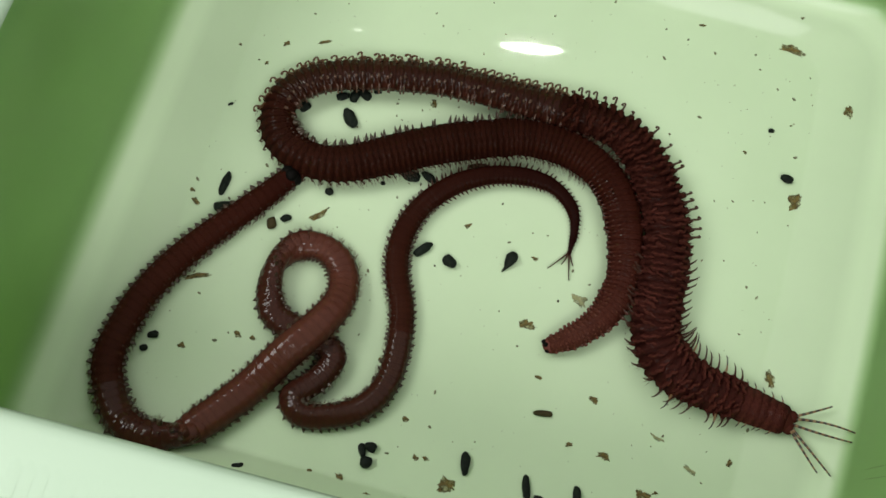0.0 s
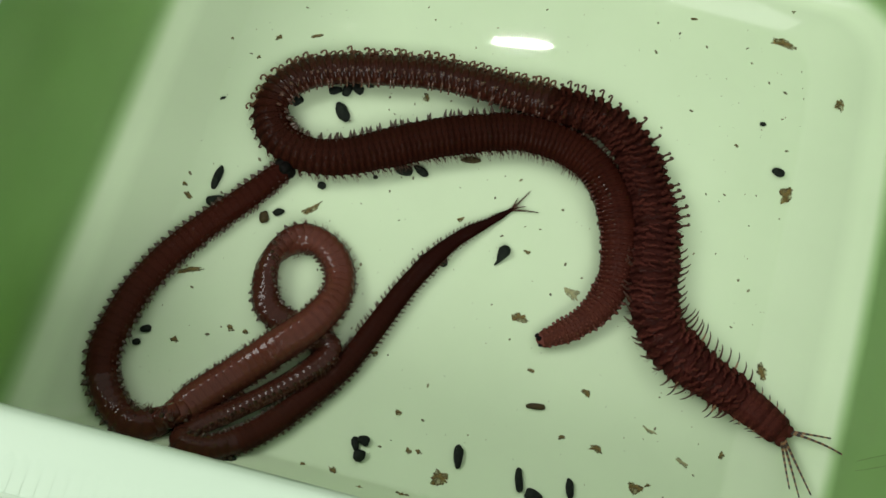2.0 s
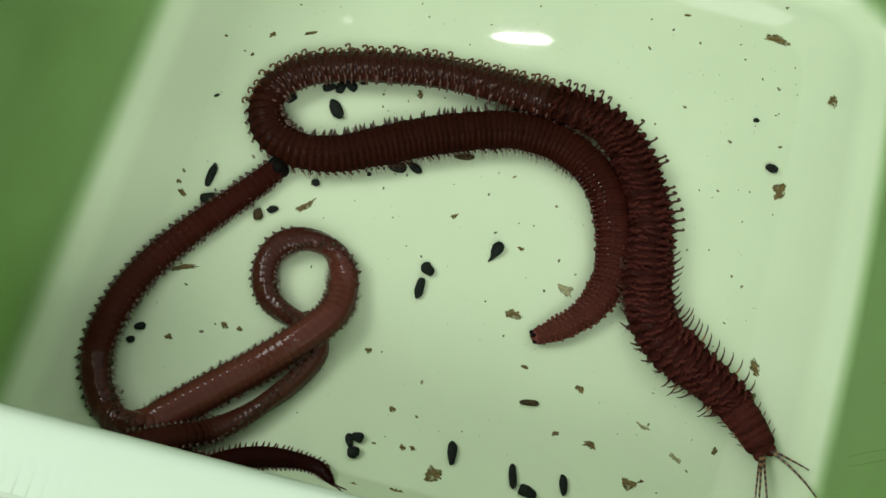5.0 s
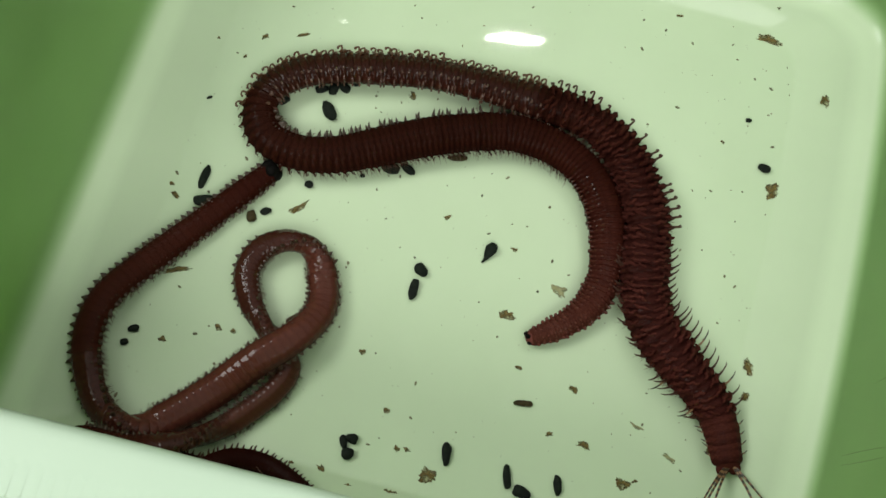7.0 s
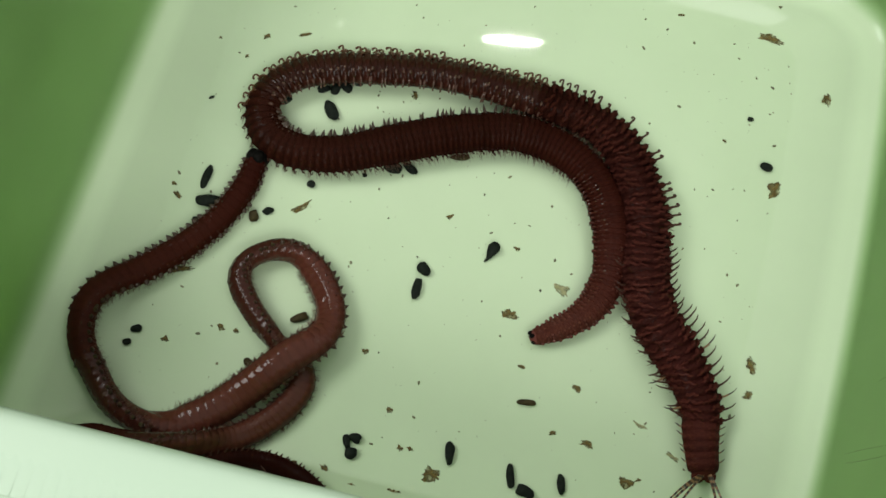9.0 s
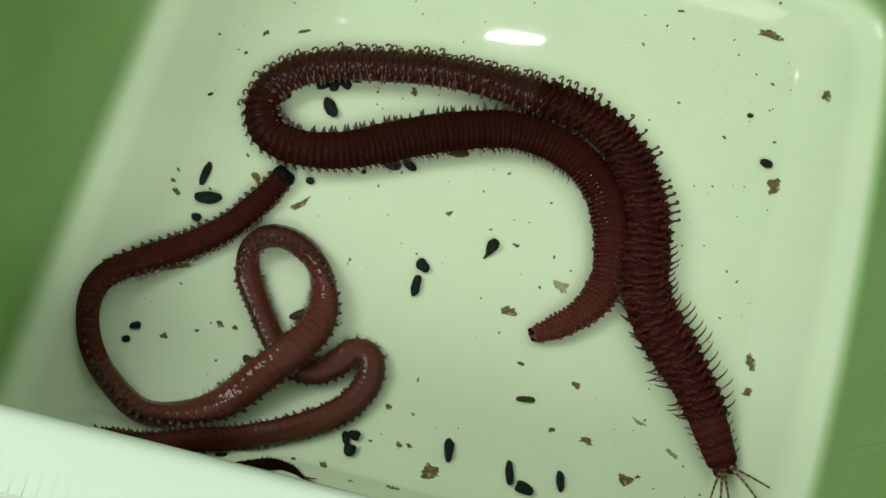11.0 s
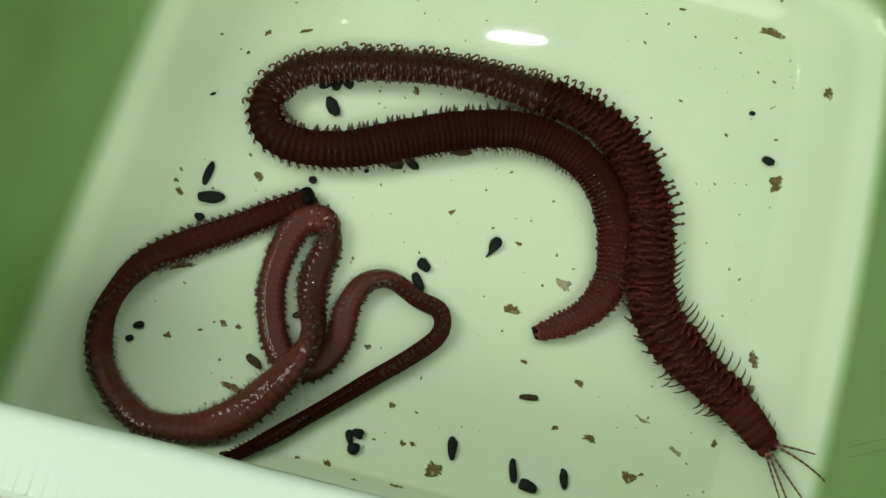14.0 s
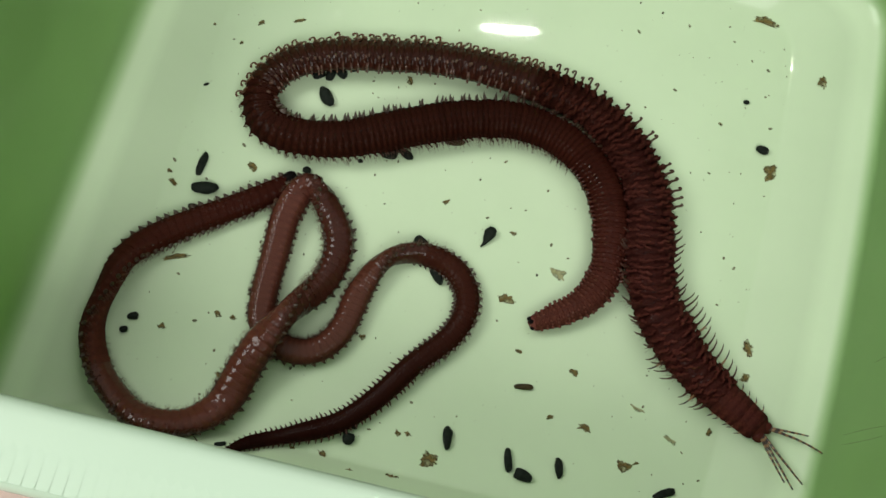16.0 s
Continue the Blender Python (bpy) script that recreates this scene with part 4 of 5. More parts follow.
lie(STOUT, 12.5, [(69.6, -27.0), (65.8, -22.8), (61.2, -18.8), (55.9, -14.3), (51.6, -9.5), (47.6, -4.3), (45.1, 1.1), (44.1, 7.0), (43.7, 10.1), (42.9, 14.3), (39.4, 22.6), (36.2, 28.0), (29.6, 32.6), (21.8, 34.6), (12.0, 35.7), (1.9, 36.2), (-7.7, 35.4), (-17.0, 33.4), (-26.2, 31.1), (-33.5, 27.6), (-38.0, 22.6), (-38.8, 17.4), (-35.9, 12.6), (-29.9, 11.0), (-21.3, 12.4), (-12.7, 16.4), (-4.2, 20.8), (4.6, 24.3), (12.9, 26.5), (21.0, 25.9), (27.7, 23.2), (33.1, 18.1), (36.4, 11.5), (37.8, 4.3), (37.7, -2.6), (34.9, -8.0), (30.5, -12.0), (26.8, -14.4)])
lie(STOUT, 13.5, [(71.5, -25.7), (67.8, -21.7), (63.1, -18.3), (57.3, -14.6), (52.1, -10.6), (47.8, -5.8), (45.6, -0.2), (44.4, 6.9), (43.8, 10.5), (43.1, 14.7), (39.5, 22.3), (36.3, 27.7), (29.8, 32.5), (22.0, 34.6), (12.2, 35.7), (2.2, 36.2), (-7.5, 35.4), (-16.8, 33.5), (-26.0, 31.2), (-33.3, 27.6), (-37.9, 22.7), (-38.7, 17.4), (-35.8, 12.6), (-29.8, 11.1), (-21.0, 12.5), (-12.5, 16.4), (-4.0, 20.8), (4.8, 24.3), (13.0, 26.5), (21.2, 25.8), (27.9, 23.1), (33.2, 18.0), (36.6, 11.3), (37.9, 4.1), (37.8, -2.8), (35.0, -8.1), (30.6, -12.1), (26.9, -14.4)])
lie(STOUT, 14.5, [(72.4, -24.8), (68.7, -21.6), (63.9, -18.0), (58.2, -14.7), (52.8, -10.8), (48.5, -6.0), (46.0, 0.1), (44.8, 6.6), (44.5, 10.3), (43.8, 14.5), (40.4, 22.0), (36.4, 27.5), (30.0, 32.3), (22.2, 34.6), (12.3, 35.7), (2.4, 36.3), (-7.2, 35.4), (-16.5, 33.5), (-25.7, 31.2), (-33.1, 27.6), (-37.8, 22.7), (-38.6, 17.5), (-35.8, 12.6), (-29.7, 11.2), (-20.8, 12.6), (-12.3, 16.5), (-3.8, 20.8), (5.1, 24.4), (13.2, 26.4), (21.3, 25.7), (28.0, 22.9), (33.4, 17.9), (36.7, 11.1), (38.0, 3.9), (37.9, -2.9), (35.1, -8.2), (30.6, -12.1), (27.0, -14.4)])
lie(STOUT, 16.0, [(71.6, -24.8), (67.9, -22.4), (63.6, -19.8), (58.4, -16.2), (53.7, -11.8), (49.8, -6.8), (47.1, -0.2), (45.7, 6.9), (45.4, 9.9), (44.8, 13.6), (41.9, 20.8), (36.6, 27.2), (30.2, 32.0), (22.5, 34.5), (12.6, 35.8), (2.8, 36.4), (-6.8, 35.5), (-16.2, 33.5), (-25.4, 31.3), (-32.9, 27.7), (-37.6, 22.7), (-38.5, 17.5), (-35.7, 12.6), (-29.6, 11.3), (-20.5, 12.7), (-12.0, 16.6), (-3.4, 20.9), (5.4, 24.4), (13.5, 26.3), (21.5, 25.6), (28.1, 22.7), (33.6, 17.6), (36.9, 10.9), (38.2, 3.7), (38.1, -3.1), (35.2, -8.4), (30.7, -12.2), (27.1, -14.5)])


def settle(line, half, order, tuck):
    """Heights of the rings: each rests on the floor or on the coil already below it."""
    n = len(line)
    rest = half * 0.80 + np.array([floor_height(x, y) for x, y in line])
    z = rest.copy()
    placed = np.zeros(n, bool)
    idx = np.arange(n)
    for i in order:
        d = np.linalg.norm(line - line[i], axis=1)
        reach = (half + half[i]) * tuck
        near = placed & (np.abs(idx - i) > 9) & (d < reach)
        if near.any():
            lift = z[near] + (half[near] + half[i]) * 0.74 * np.sqrt(np.maximum(0, 1 - (d[near] / reach[near]) ** 2))
            z[i] = max(z[i], lift.max())
        placed[i] = True
    ker = np.hanning(13)
    ker /= ker.sum()
    top = np.array([z[max(0, i - 3):i + 4].max() for i in range(n)])
    lo = np.convolve(np.pad(top - rest, 6, mode="edge"), ker, "valid")
    return rest + lo


def line_at(worm, t):
    times = sorted(worm.lies)
    k = max(0, min(len(times) - 2, int(np.searchsorted(times, t, "right")) - 1))
    t0, t1 = times[k], times[k + 1]
    a, b = worm.lies[t0], worm.lies[t1]
    ta, tb = times[max(k - 1, 0)], times[min(k + 2, len(times) - 1)]
    h, u = t1 - t0, (t - t0) / (t1 - t0)
    va = (b - worm.lies[ta]) / (t1 - ta)
    vb = (worm.lies[tb] - a) / (tb - t0)
    if h > 1.5:
        va, vb = va * 0.5, vb * 0.5
    p = (2 * u ** 3 - 3 * u ** 2 + 1) * a + (u ** 3 - 2 * u ** 2 + u) * h * va + (-2 * u ** 3 + 3 * u ** 2) * b + (u ** 3 - u ** 2) * h * vb
    # held in by the walls
    p[:, 0] = np.clip(p[:, 0], (FLOOR[0] - 6.0) * MM, (FLOOR[1] + 6.0) * MM)
    p[:, 1] = np.clip(p[:, 1], (FLOOR[2] - 11.5) * MM, (FLOOR[3] + 6.0) * MM)
    return p


def frames_of(worm, t, order, tuck):
    """The pose of every ring at t."""
    p = line_at(worm, t)
    z = settle(p, worm.half, order, tuck)
    p3 = np.column_stack([p, z])
    d = np.gradient(p3, axis=0)
    poses = []
    for q, v in zip(p3, d):
        yaw = math.atan2(-v[1], -v[0])
        pitch = math.atan2(v[2], math.hypot(v[0], v[1]))
        i = len(poses)
        ja, jb, jc = worm.jitter[i]
        turn = Euler((worm.roll_at(worm.share[i], t) + 0.05 * ja, max(-0.7, min(0.7, pitch)) + 0.035 * jb, yaw + 0.03 * jc))
        poses.append(Matrix.LocRotScale(Vector(q), turn, None))
    return poses


def ring_mesh(name, ends, shoulder, mat, seed=0, ragged=0.0, pimples=(), wart=0.05):
    """One ring of the body: unit half width and half height, length two, rounded, with a flat belly and a shallow crease; ragged roughens it, pimples are angles of small wet bumps of the height wart."""
    bm = bmesh.new()
    rings = []
    n = 40
    for x, r in ((-1.0, ends * 0.88), (-0.8, ends), (-0.48, shoulder), (-0.2, 0.5 + 0.5 * shoulder + 0.015), (0.05, 1.0), (0.3, 0.5 + 0.5 * shoulder + 0.015), (0.52, shoulder), (0.8, ends), (1.0, ends * 0.88)):
        row = []
        for k in range(n):
            a = k * math.tau / n
            y, z = math.cos(a), math.sin(a)
            rr = r * (1 + 0.02 * math.cos(6 * a))
            rr += ragged * noise.noise(Vector((1.6 * x + 9 * seed, 3.2 * y, 3.2 * z))) + 0.6 * ragged * noise.noise(Vector((3.5 * x, 8 * y + 5 * seed, 8 * z)))
            for p in pimples:
                rr += wart * max(0.0, 1 - ((math.degrees(a) - p) / 12) ** 2 - ((x - 0.1) / 0.4) ** 2)
            row.append(bm.verts.new((x + 2.2 * ragged * noise.noise(Vector((2 * y, 2 * z, 4 * seed))), y * rr, z * rr * (1.0 if z > 0 else 0.86))))
        rings.append(row)
    for a, b in zip(rings, rings[1:]):
        for k in range(n):
            bm.faces.new((a[k], a[(k + 1) % n], b[(k + 1) % n], b[k]))
    bm.faces.new(rings[0])
    bm.faces.new(rings[-1])
    return finish(bm, name, [mat])


def foot_mesh(name, kind, seed):
    """A side foot in the ring's own measure: x along the body in ring lengths, y outward in half widths, z up in half heights; radii in millimetres of a middling ring."""
    rnd = random.Random(seed)
    j = lambda a: a * rnd.uniform(0.75, 1.3)
    bm = bmesh.new()
    unit = Vector((1.6, 4.0, 3.2))

    root = bm.verts.new((0, 0.45 * unit.y, 0))

    def limb(points, radii, sides, slot, bands=None):
        tube(bm, [tuple(a * b for a, b in zip(p, unit)) for p in points], radii, sides, slot, 1.0, bands, root)

    def setae(reach, count, low=-0.5):
        for k in range(count):
            x = rnd.uniform(-0.5, 0.5)
            limb([(0.5 * x, 0.9, 0.0), (x, 0.5 * (0.95 + reach), rnd.uniform(0.5 * low, 0.1)), (1.6 * x - 0.2, j(1.0) * (reach - 0.95) + 0.95, rnd.uniform(low, -0.1))], [0.045, 0.036, 0.012], 4, 2)

    def ridge(start, end, r):
        """A soft gill thread that lies over the back from near the middle to the side."""
        path, bow, lag, swell = [], rnd.uniform(-0.35, 0.35), rnd.uniform(0, 6), rnd.uniform(1.0, 1.04)
        for k in range(7):
            a = radians(start + (end - start) * k / 6)
            up = swell + 0.025 * math.sin(1.7 * k + lag)
            path.append((0.35 - 0.8 * (k / 6) ** 1.5 + bow * math.sin(math.pi * k / 6) + 0.14 * math.sin(2.1 * k + lag), up * math.cos(a), up * math.sin(a)))
        limb(path, [0.5 * r, 0.85 * r, r, r, r, 0.85 * r, 0.3 * r], 7, 3)

    def wart(angle, r):
        """A small wet bump on the skin."""
        c, z, x = math.cos(radians(angle)), math.sin(radians(angle)) * (1.0 if angle > 0 else 0.86), rnd.uniform(-0.1, 0.15)
        limb([(x, 0.9 * c, 0.9 * z), (x, 1.0 * c, 1.0 * z), (x, 1.04 * c, 1.04 * z), (x, 1.06 * c, 1.06 * z)], [r, r, 0.85 * r, 0.4 * r], 10, 0)

    def club(rise, far, curl):
        """A thread that stands out from the side, curls back on itself and ends in a little club."""
        out, turn = 4.0 * (1.0 + 0.5 * far), radians(j(190))
        path = [(0.05, 0.8, rise - 0.2), (0.04, 0.95, rise), (0.0, out / 4.0, rise + 0.1)]
        for k in range(1, 8):
            a = turn * k / 7
            path.append((curl * (math.cos(a) - 1) / 1.6, (out + curl * math.sin(a)) / 4.0, rise + 0.1 - 0.03 * k))
        limb(path, [0.34, 0.3, 0.24, 0.2, 0.19, 0.19, 0.2, 0.25, 0.33, 0.2], 7, 1)

    if kind == "short":
        limb([(0, 0.75, 0.05), (0, 0.95, 0.1), (j(-0.08), 1.06, 0.16), (j(-0.15), 1.12, 0.2)], [0.7, 0.6, 0.4, 0.14], 8, 0)
        limb([(0, 0.88, 0.08), (j(-0.1), 1.12, 0.12), (-0.3, 1.0 + j(0.22), 0.12), (-0.5, 1.0 + j(0.16), 0.08), (-0.42, 1.08, 0.05)], [0.26, 0.2, 0.18, 0.18, 0.08], 6, 1)
        setae(1.3, 7)
    elif kind == "tooth":
        tip = rnd.uniform(0.15, 0.19)
        limb([(0, 0.7, 0.02), (0, 0.95, 0.12), (-0.03, 1.02, 0.17), (-0.05, 1.06, 0.2)], [0.78, 0.66, 0.4, 0.14], 9, 0)
        limb([(0.02, 0.88, 0.12), (-0.03, 1.02 + 0.2 * tip, 0.2), (-0.08, 1.05 + 0.8 * tip, 0.26), (-0.18, 1.07 + 1.45 * tip, 0.32)], [0.62, 0.54, 0.32, 0.06], 9, 1)
        limb([(-0.1, 0.8, -0.2), (-0.14, 0.98, -0.22), (-0.2, 1.08, -0.2)], [0.42, 0.32, 0.1], 7, 0)
        wart(40 + rnd.uniform(-5, 5), 0.3)
        wart(-40 + rnd.uniform(-5, 5), 0.27)
        setae(1.28, 14, -0.6)
    elif kind == "knob":
        limb([(0, 0.72, 0.15), (0, 0.9, 0.28), (0, 1.0, 0.36), (0, 1.12, 0.43), (0, 1.18, 0.46)], [0.55, 0.5, 0.66, 0.55, 0.2], 9, 0)
        limb([(0, 0.85, -0.1), (0, 1.0, -0.05), (0, 1.1, 0.0)], [0.36, 0.32, 0.1], 7, 1)
        for a, r in ((66, 0.46), (36, 0.44)):
            wart(a + rnd.uniform(-6, 6), r)
    elif kind == "hook":
        limb([(0, 0.75, 0.05), (0, 0.96, 0.12), (j(-0.08), 1.1, 0.2), (j(-0.12), 1.15, 0.26)], [0.62, 0.54, 0.34, 0.1], 8, 0)
        ridge(72, 24, 0.3)
        club(j(0.5), j(0.3), j(0.48))
        setae(1.3, 5)
    elif kind == "bead":
        limb([(0, 0.64, 0.74), (0, 0.77, 0.76), (0, 0.83, 0.75), (0, 0.88, 0.72)], [0.3, 0.4, 0.36, 0.12], 9, 0)
        limb([(0, 0.92, 0.3), (0, 1.03, 0.2), (0, 1.06, 0.08), (0, 1.05, -0.04), (0, 0.96, -0.14)], [0.12, 0.3, 0.36, 0.3, 0.1], 9, 0)
        limb([(0, 0.9, -0.14), (0, 1.0, -0.3), (0, 0.98, -0.42), (0, 0.9, -0.5)], [0.1, 0.26, 0.24, 0.1], 8, 0)
    elif kind in ("comb", "gill"):
        limb([(0, 0.72, 0.05), (0, 0.96, 0.14), (j(-0.1), 1.12, 0.22), (j(-0.15), 1.19, 0.28)], [0.62, 0.55, 0.36, 0.12], 8, 0)
        split = rnd.uniform(36, 52)
        ridge(84 + rnd.uniform(-14, 6), split, j(0.46))
        ridge(split + rnd.uniform(4, 12), 10, j(0.44))
        if kind == "comb":
            club(j(0.45), j(0.6), j(0.3))
        setae(1.3, 5)
    elif kind in ("spike", "stub"):
        limb([(0, 0.75, 0.0), (0, 0.98, 0.06), (j(-0.06), 1.09, 0.1), (j(-0.1), 1.16, 0.12)], [0.7, 0.6, 0.4, 0.14], 8, 0)
        ridge(82 + rnd.uniform(-14, 10), rnd.uniform(38, 52), j(0.36))
        ridge(56 + rnd.uniform(-8, 8), rnd.uniform(6, 22), j(0.36))
        far = (0.62, 0.74, 0.66, 0.8)[seed // 11 % 4] if kind == "spike" else j(0.3)
        limb([(0, 0.95, 0.14), (-0.05, 1.0 + 0.3 * far, 0.2), (-0.2, 1.0 + 0.55 * far, 0.28), (-0.42, 1.0 + 0.8 * far, 0.34), (-0.75, 1.0 + far, 0.38)], [0.3, 0.24, 0.17, 0.14, 0.05], 7, 4 if kind == "spike" and far > 0.75 else 1, 0.95)
        setae(1.22, 4)
    elif kind == "collar":
        limb([(0, 0.75, 0.0), (0, 0.96, 0.04), (j(-0.06), 1.03, 0.06)], [0.6, 0.5, 0.14], 8, 0)
        limb([(0, 0.92, 0.04), (-0.1, 1.12, 0.08), (-0.3, 1.24, 0.12), (-0.5, 1.36, 0.12)], [0.2, 0.16, 0.12, 0.04], 6, 4, 0.95)
    else:  # fine comb on the thin tail
        tip = j(0.2)
        limb([(0, 0.7, 0.05), (0, 0.95, 0.1), (j(-0.1), 1.06 + 0.5 * tip, 0.15), (j(-0.2), 1.1 + tip, 0.18)], [0.6, 0.48, 0.26, 0.08], 7, 0)
        limb([(0, 0.95, 0.15), (j(-0.15), 1.12 + 0.7 * tip, 0.26), (j(-0.3), 1.2 + 1.3 * tip, 0.3)], [0.4, 0.28, 0.06], 6, 1)
    for v in bm.verts:
        v.co = Vector((v.co.x / unit.x, v.co.y / unit.y, v.co.z / unit.z))
    dark = {"hook": GILL, "tooth": TOOTH}
    return finish(bm, name, [WET if kind in ("tooth", "knob", "bead") else FLESH, dark.get(kind, CIRRUS), SETA, GILL if kind == "hook" else FLESH, BANDED])


def mixed(stops, s):
    for (a, ca), (b, cb) in zip(stops, stops[1:]):
        if s <= b:
            u = (s - a) / (b - a)
            return [x + (y - x) * u for x, y in zip(ca, cb)]
    return stops[-1][1]


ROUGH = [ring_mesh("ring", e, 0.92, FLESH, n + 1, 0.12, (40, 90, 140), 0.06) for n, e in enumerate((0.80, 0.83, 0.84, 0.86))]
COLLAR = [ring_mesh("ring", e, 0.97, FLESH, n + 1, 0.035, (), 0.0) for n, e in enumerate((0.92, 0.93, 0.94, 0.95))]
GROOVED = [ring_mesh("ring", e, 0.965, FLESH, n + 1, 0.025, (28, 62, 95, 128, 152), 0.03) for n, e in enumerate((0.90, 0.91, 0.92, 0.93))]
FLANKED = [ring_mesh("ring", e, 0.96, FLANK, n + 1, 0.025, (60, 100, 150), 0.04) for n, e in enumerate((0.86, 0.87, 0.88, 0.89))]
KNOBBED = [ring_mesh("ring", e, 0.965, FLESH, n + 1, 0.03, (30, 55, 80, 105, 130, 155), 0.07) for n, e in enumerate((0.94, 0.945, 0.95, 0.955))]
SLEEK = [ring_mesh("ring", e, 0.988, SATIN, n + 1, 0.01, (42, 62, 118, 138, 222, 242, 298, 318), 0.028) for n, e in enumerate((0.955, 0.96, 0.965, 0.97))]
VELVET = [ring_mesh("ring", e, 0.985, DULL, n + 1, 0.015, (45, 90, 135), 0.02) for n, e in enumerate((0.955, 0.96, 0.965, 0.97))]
FEET = {k: [foot_mesh("foot", k, 11 * n + 3) for n in range(6 if k in ("comb", "gill", "spike", "stub") else 4)] for k in ("short", "tooth", "knob", "hook", "bead", "comb", "gill", "spike", "stub", "collar", "fine")}


def build_worm(name, worm, label, meshes, bands, stops, kind_at):
    """An Empty that holds the rings; every ring carries two feet."""
    base = tagged(new(name), label, "worm")
    rnd = random.Random(worm.count)
    rings = []
    for i in range(worm.count):
        s, w, pitch = worm.share[i], worm.half[i], worm.pitch[i]
        ring = part("segment", meshes(s)[rnd.randrange(4)], base)
        uneven = 0.006 if worm is THIN else 0.02
        ring.scale = (pitch * rnd.uniform(1.0, 1.1), w * rnd.uniform(1 - uneven, 1 + uneven), w * 0.80)
        # front skin darkened to paint shade into the valleys between gill threads
        valley_shade = 0.62 if worm is STOUT and 0.03 < s < 0.33 else 1.0
        # alpha sets how strongly the painted groove shade shows
        ring.color = (*[valley_shade * c for c in mixed(stops, s)], bands if s < 0.84 or worm is THIN else 0.2 * bands)
        for side in (1, -1):
            kind = kind_at(s, side)
            if kind == "comb" and rnd.random() < 0.25:
                kind = "gill"
            foot = part("foot", rnd.choice(FEET[kind]), ring)
            slim = np.interp(s, (0.0, 0.2, 0.3, 0.7, 0.8), (1.0, 1.0, 0.93, 0.93, 1.0)) if worm is THIN else 1.0
            foot.scale = (0.85, side * slim * rnd.uniform(*((0.9, 1.12) if kind == "hook" else (0.94, 1.05))), rnd.uniform(0.9, 1.15))
            loose = 12 if kind == "hook" else 3
            foot.rotation_euler = (0, 0, radians(rnd.uniform(-loose, loose)))
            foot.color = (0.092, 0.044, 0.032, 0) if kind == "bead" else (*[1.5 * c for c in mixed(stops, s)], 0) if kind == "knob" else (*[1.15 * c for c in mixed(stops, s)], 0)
        rings.append(ring)
    return base, rings


stout, stout_rings = build_worm(
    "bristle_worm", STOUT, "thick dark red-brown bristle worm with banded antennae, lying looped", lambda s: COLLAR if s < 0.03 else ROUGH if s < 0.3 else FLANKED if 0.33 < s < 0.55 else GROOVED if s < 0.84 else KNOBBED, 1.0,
    [(0, (0.0600, 0.0158, 0.0120)), (0.15, (0.0580, 0.0165, 0.0132)), (0.27, (0.0400, 0.0110, 0.0078)), (0.34, (0.0260, 0.0072, 0.0044)), (0.5, (0.0300, 0.0086, 0.0052)), (0.75, (0.0195, 0.0052, 0.0031)), (0.85, (0.0290, 0.0068, 0.0042)), (0.93, (0.0480, 0.0125, 0.0085)), (1, (0.0860, 0.0255, 0.0175))],
    lambda s, side: "collar" if s < 0.03 else "spike" if s < (0.11 if side > 0 else 0.085) else "stub" if s < 0.17 else ("comb" if side > 0 else "gill") if s < 0.32 else ("hook" if side > 0 else "bead") if s < 0.56 else ("tooth" if side < 0 else "short") if s < 0.84 else ("short" if side < 0 and s < 0.9 else "knob"))
thin, thin_rings = build_worm(
    "bristle_worm", THIN, "slender pinkish brown bristle worm with dark thin tail, coiling", lambda s: VELVET if s < 0.2 or s > 0.74 else SLEEK, 0.35,
    [(0, (0.0240, 0.0052, 0.0031)), (0.08, (0.0370, 0.0086, 0.0050)), (0.14, (0.0420, 0.0112, 0.0070)), (0.25, (0.0460, 0.0130, 0.0086)), (0.5, (0.0400, 0.0116, 0.0078)), (0.7, (0.0390, 0.0120, 0.0074)), (0.8, (0.0270, 0.0070, 0.0042)), (0.9, (0.0160, 0.0038, 0.0024)), (1, (0.0113, 0.0026, 0.0021))],
    lambda s, side: "tooth" if s < 0.85 else "fine")


def antenna_mesh(length, bend, bands):
    bm = bmesh.new()
    n = 22
    pts = []
    for k in range(n):
        u = k / (n - 1)
        pts.append((length * u, bend * length * u * u, 0.10 * length * math.sin(u * 2.6)))
    tube(bm, [tuple(c * MM for c in p) for p in pts], [(0.31 - 0.16 * k / (n - 1)) * MM for k in range(n)], 7, 0, 1.0, bands)
    return finish(bm, "antenna", [BANDED])


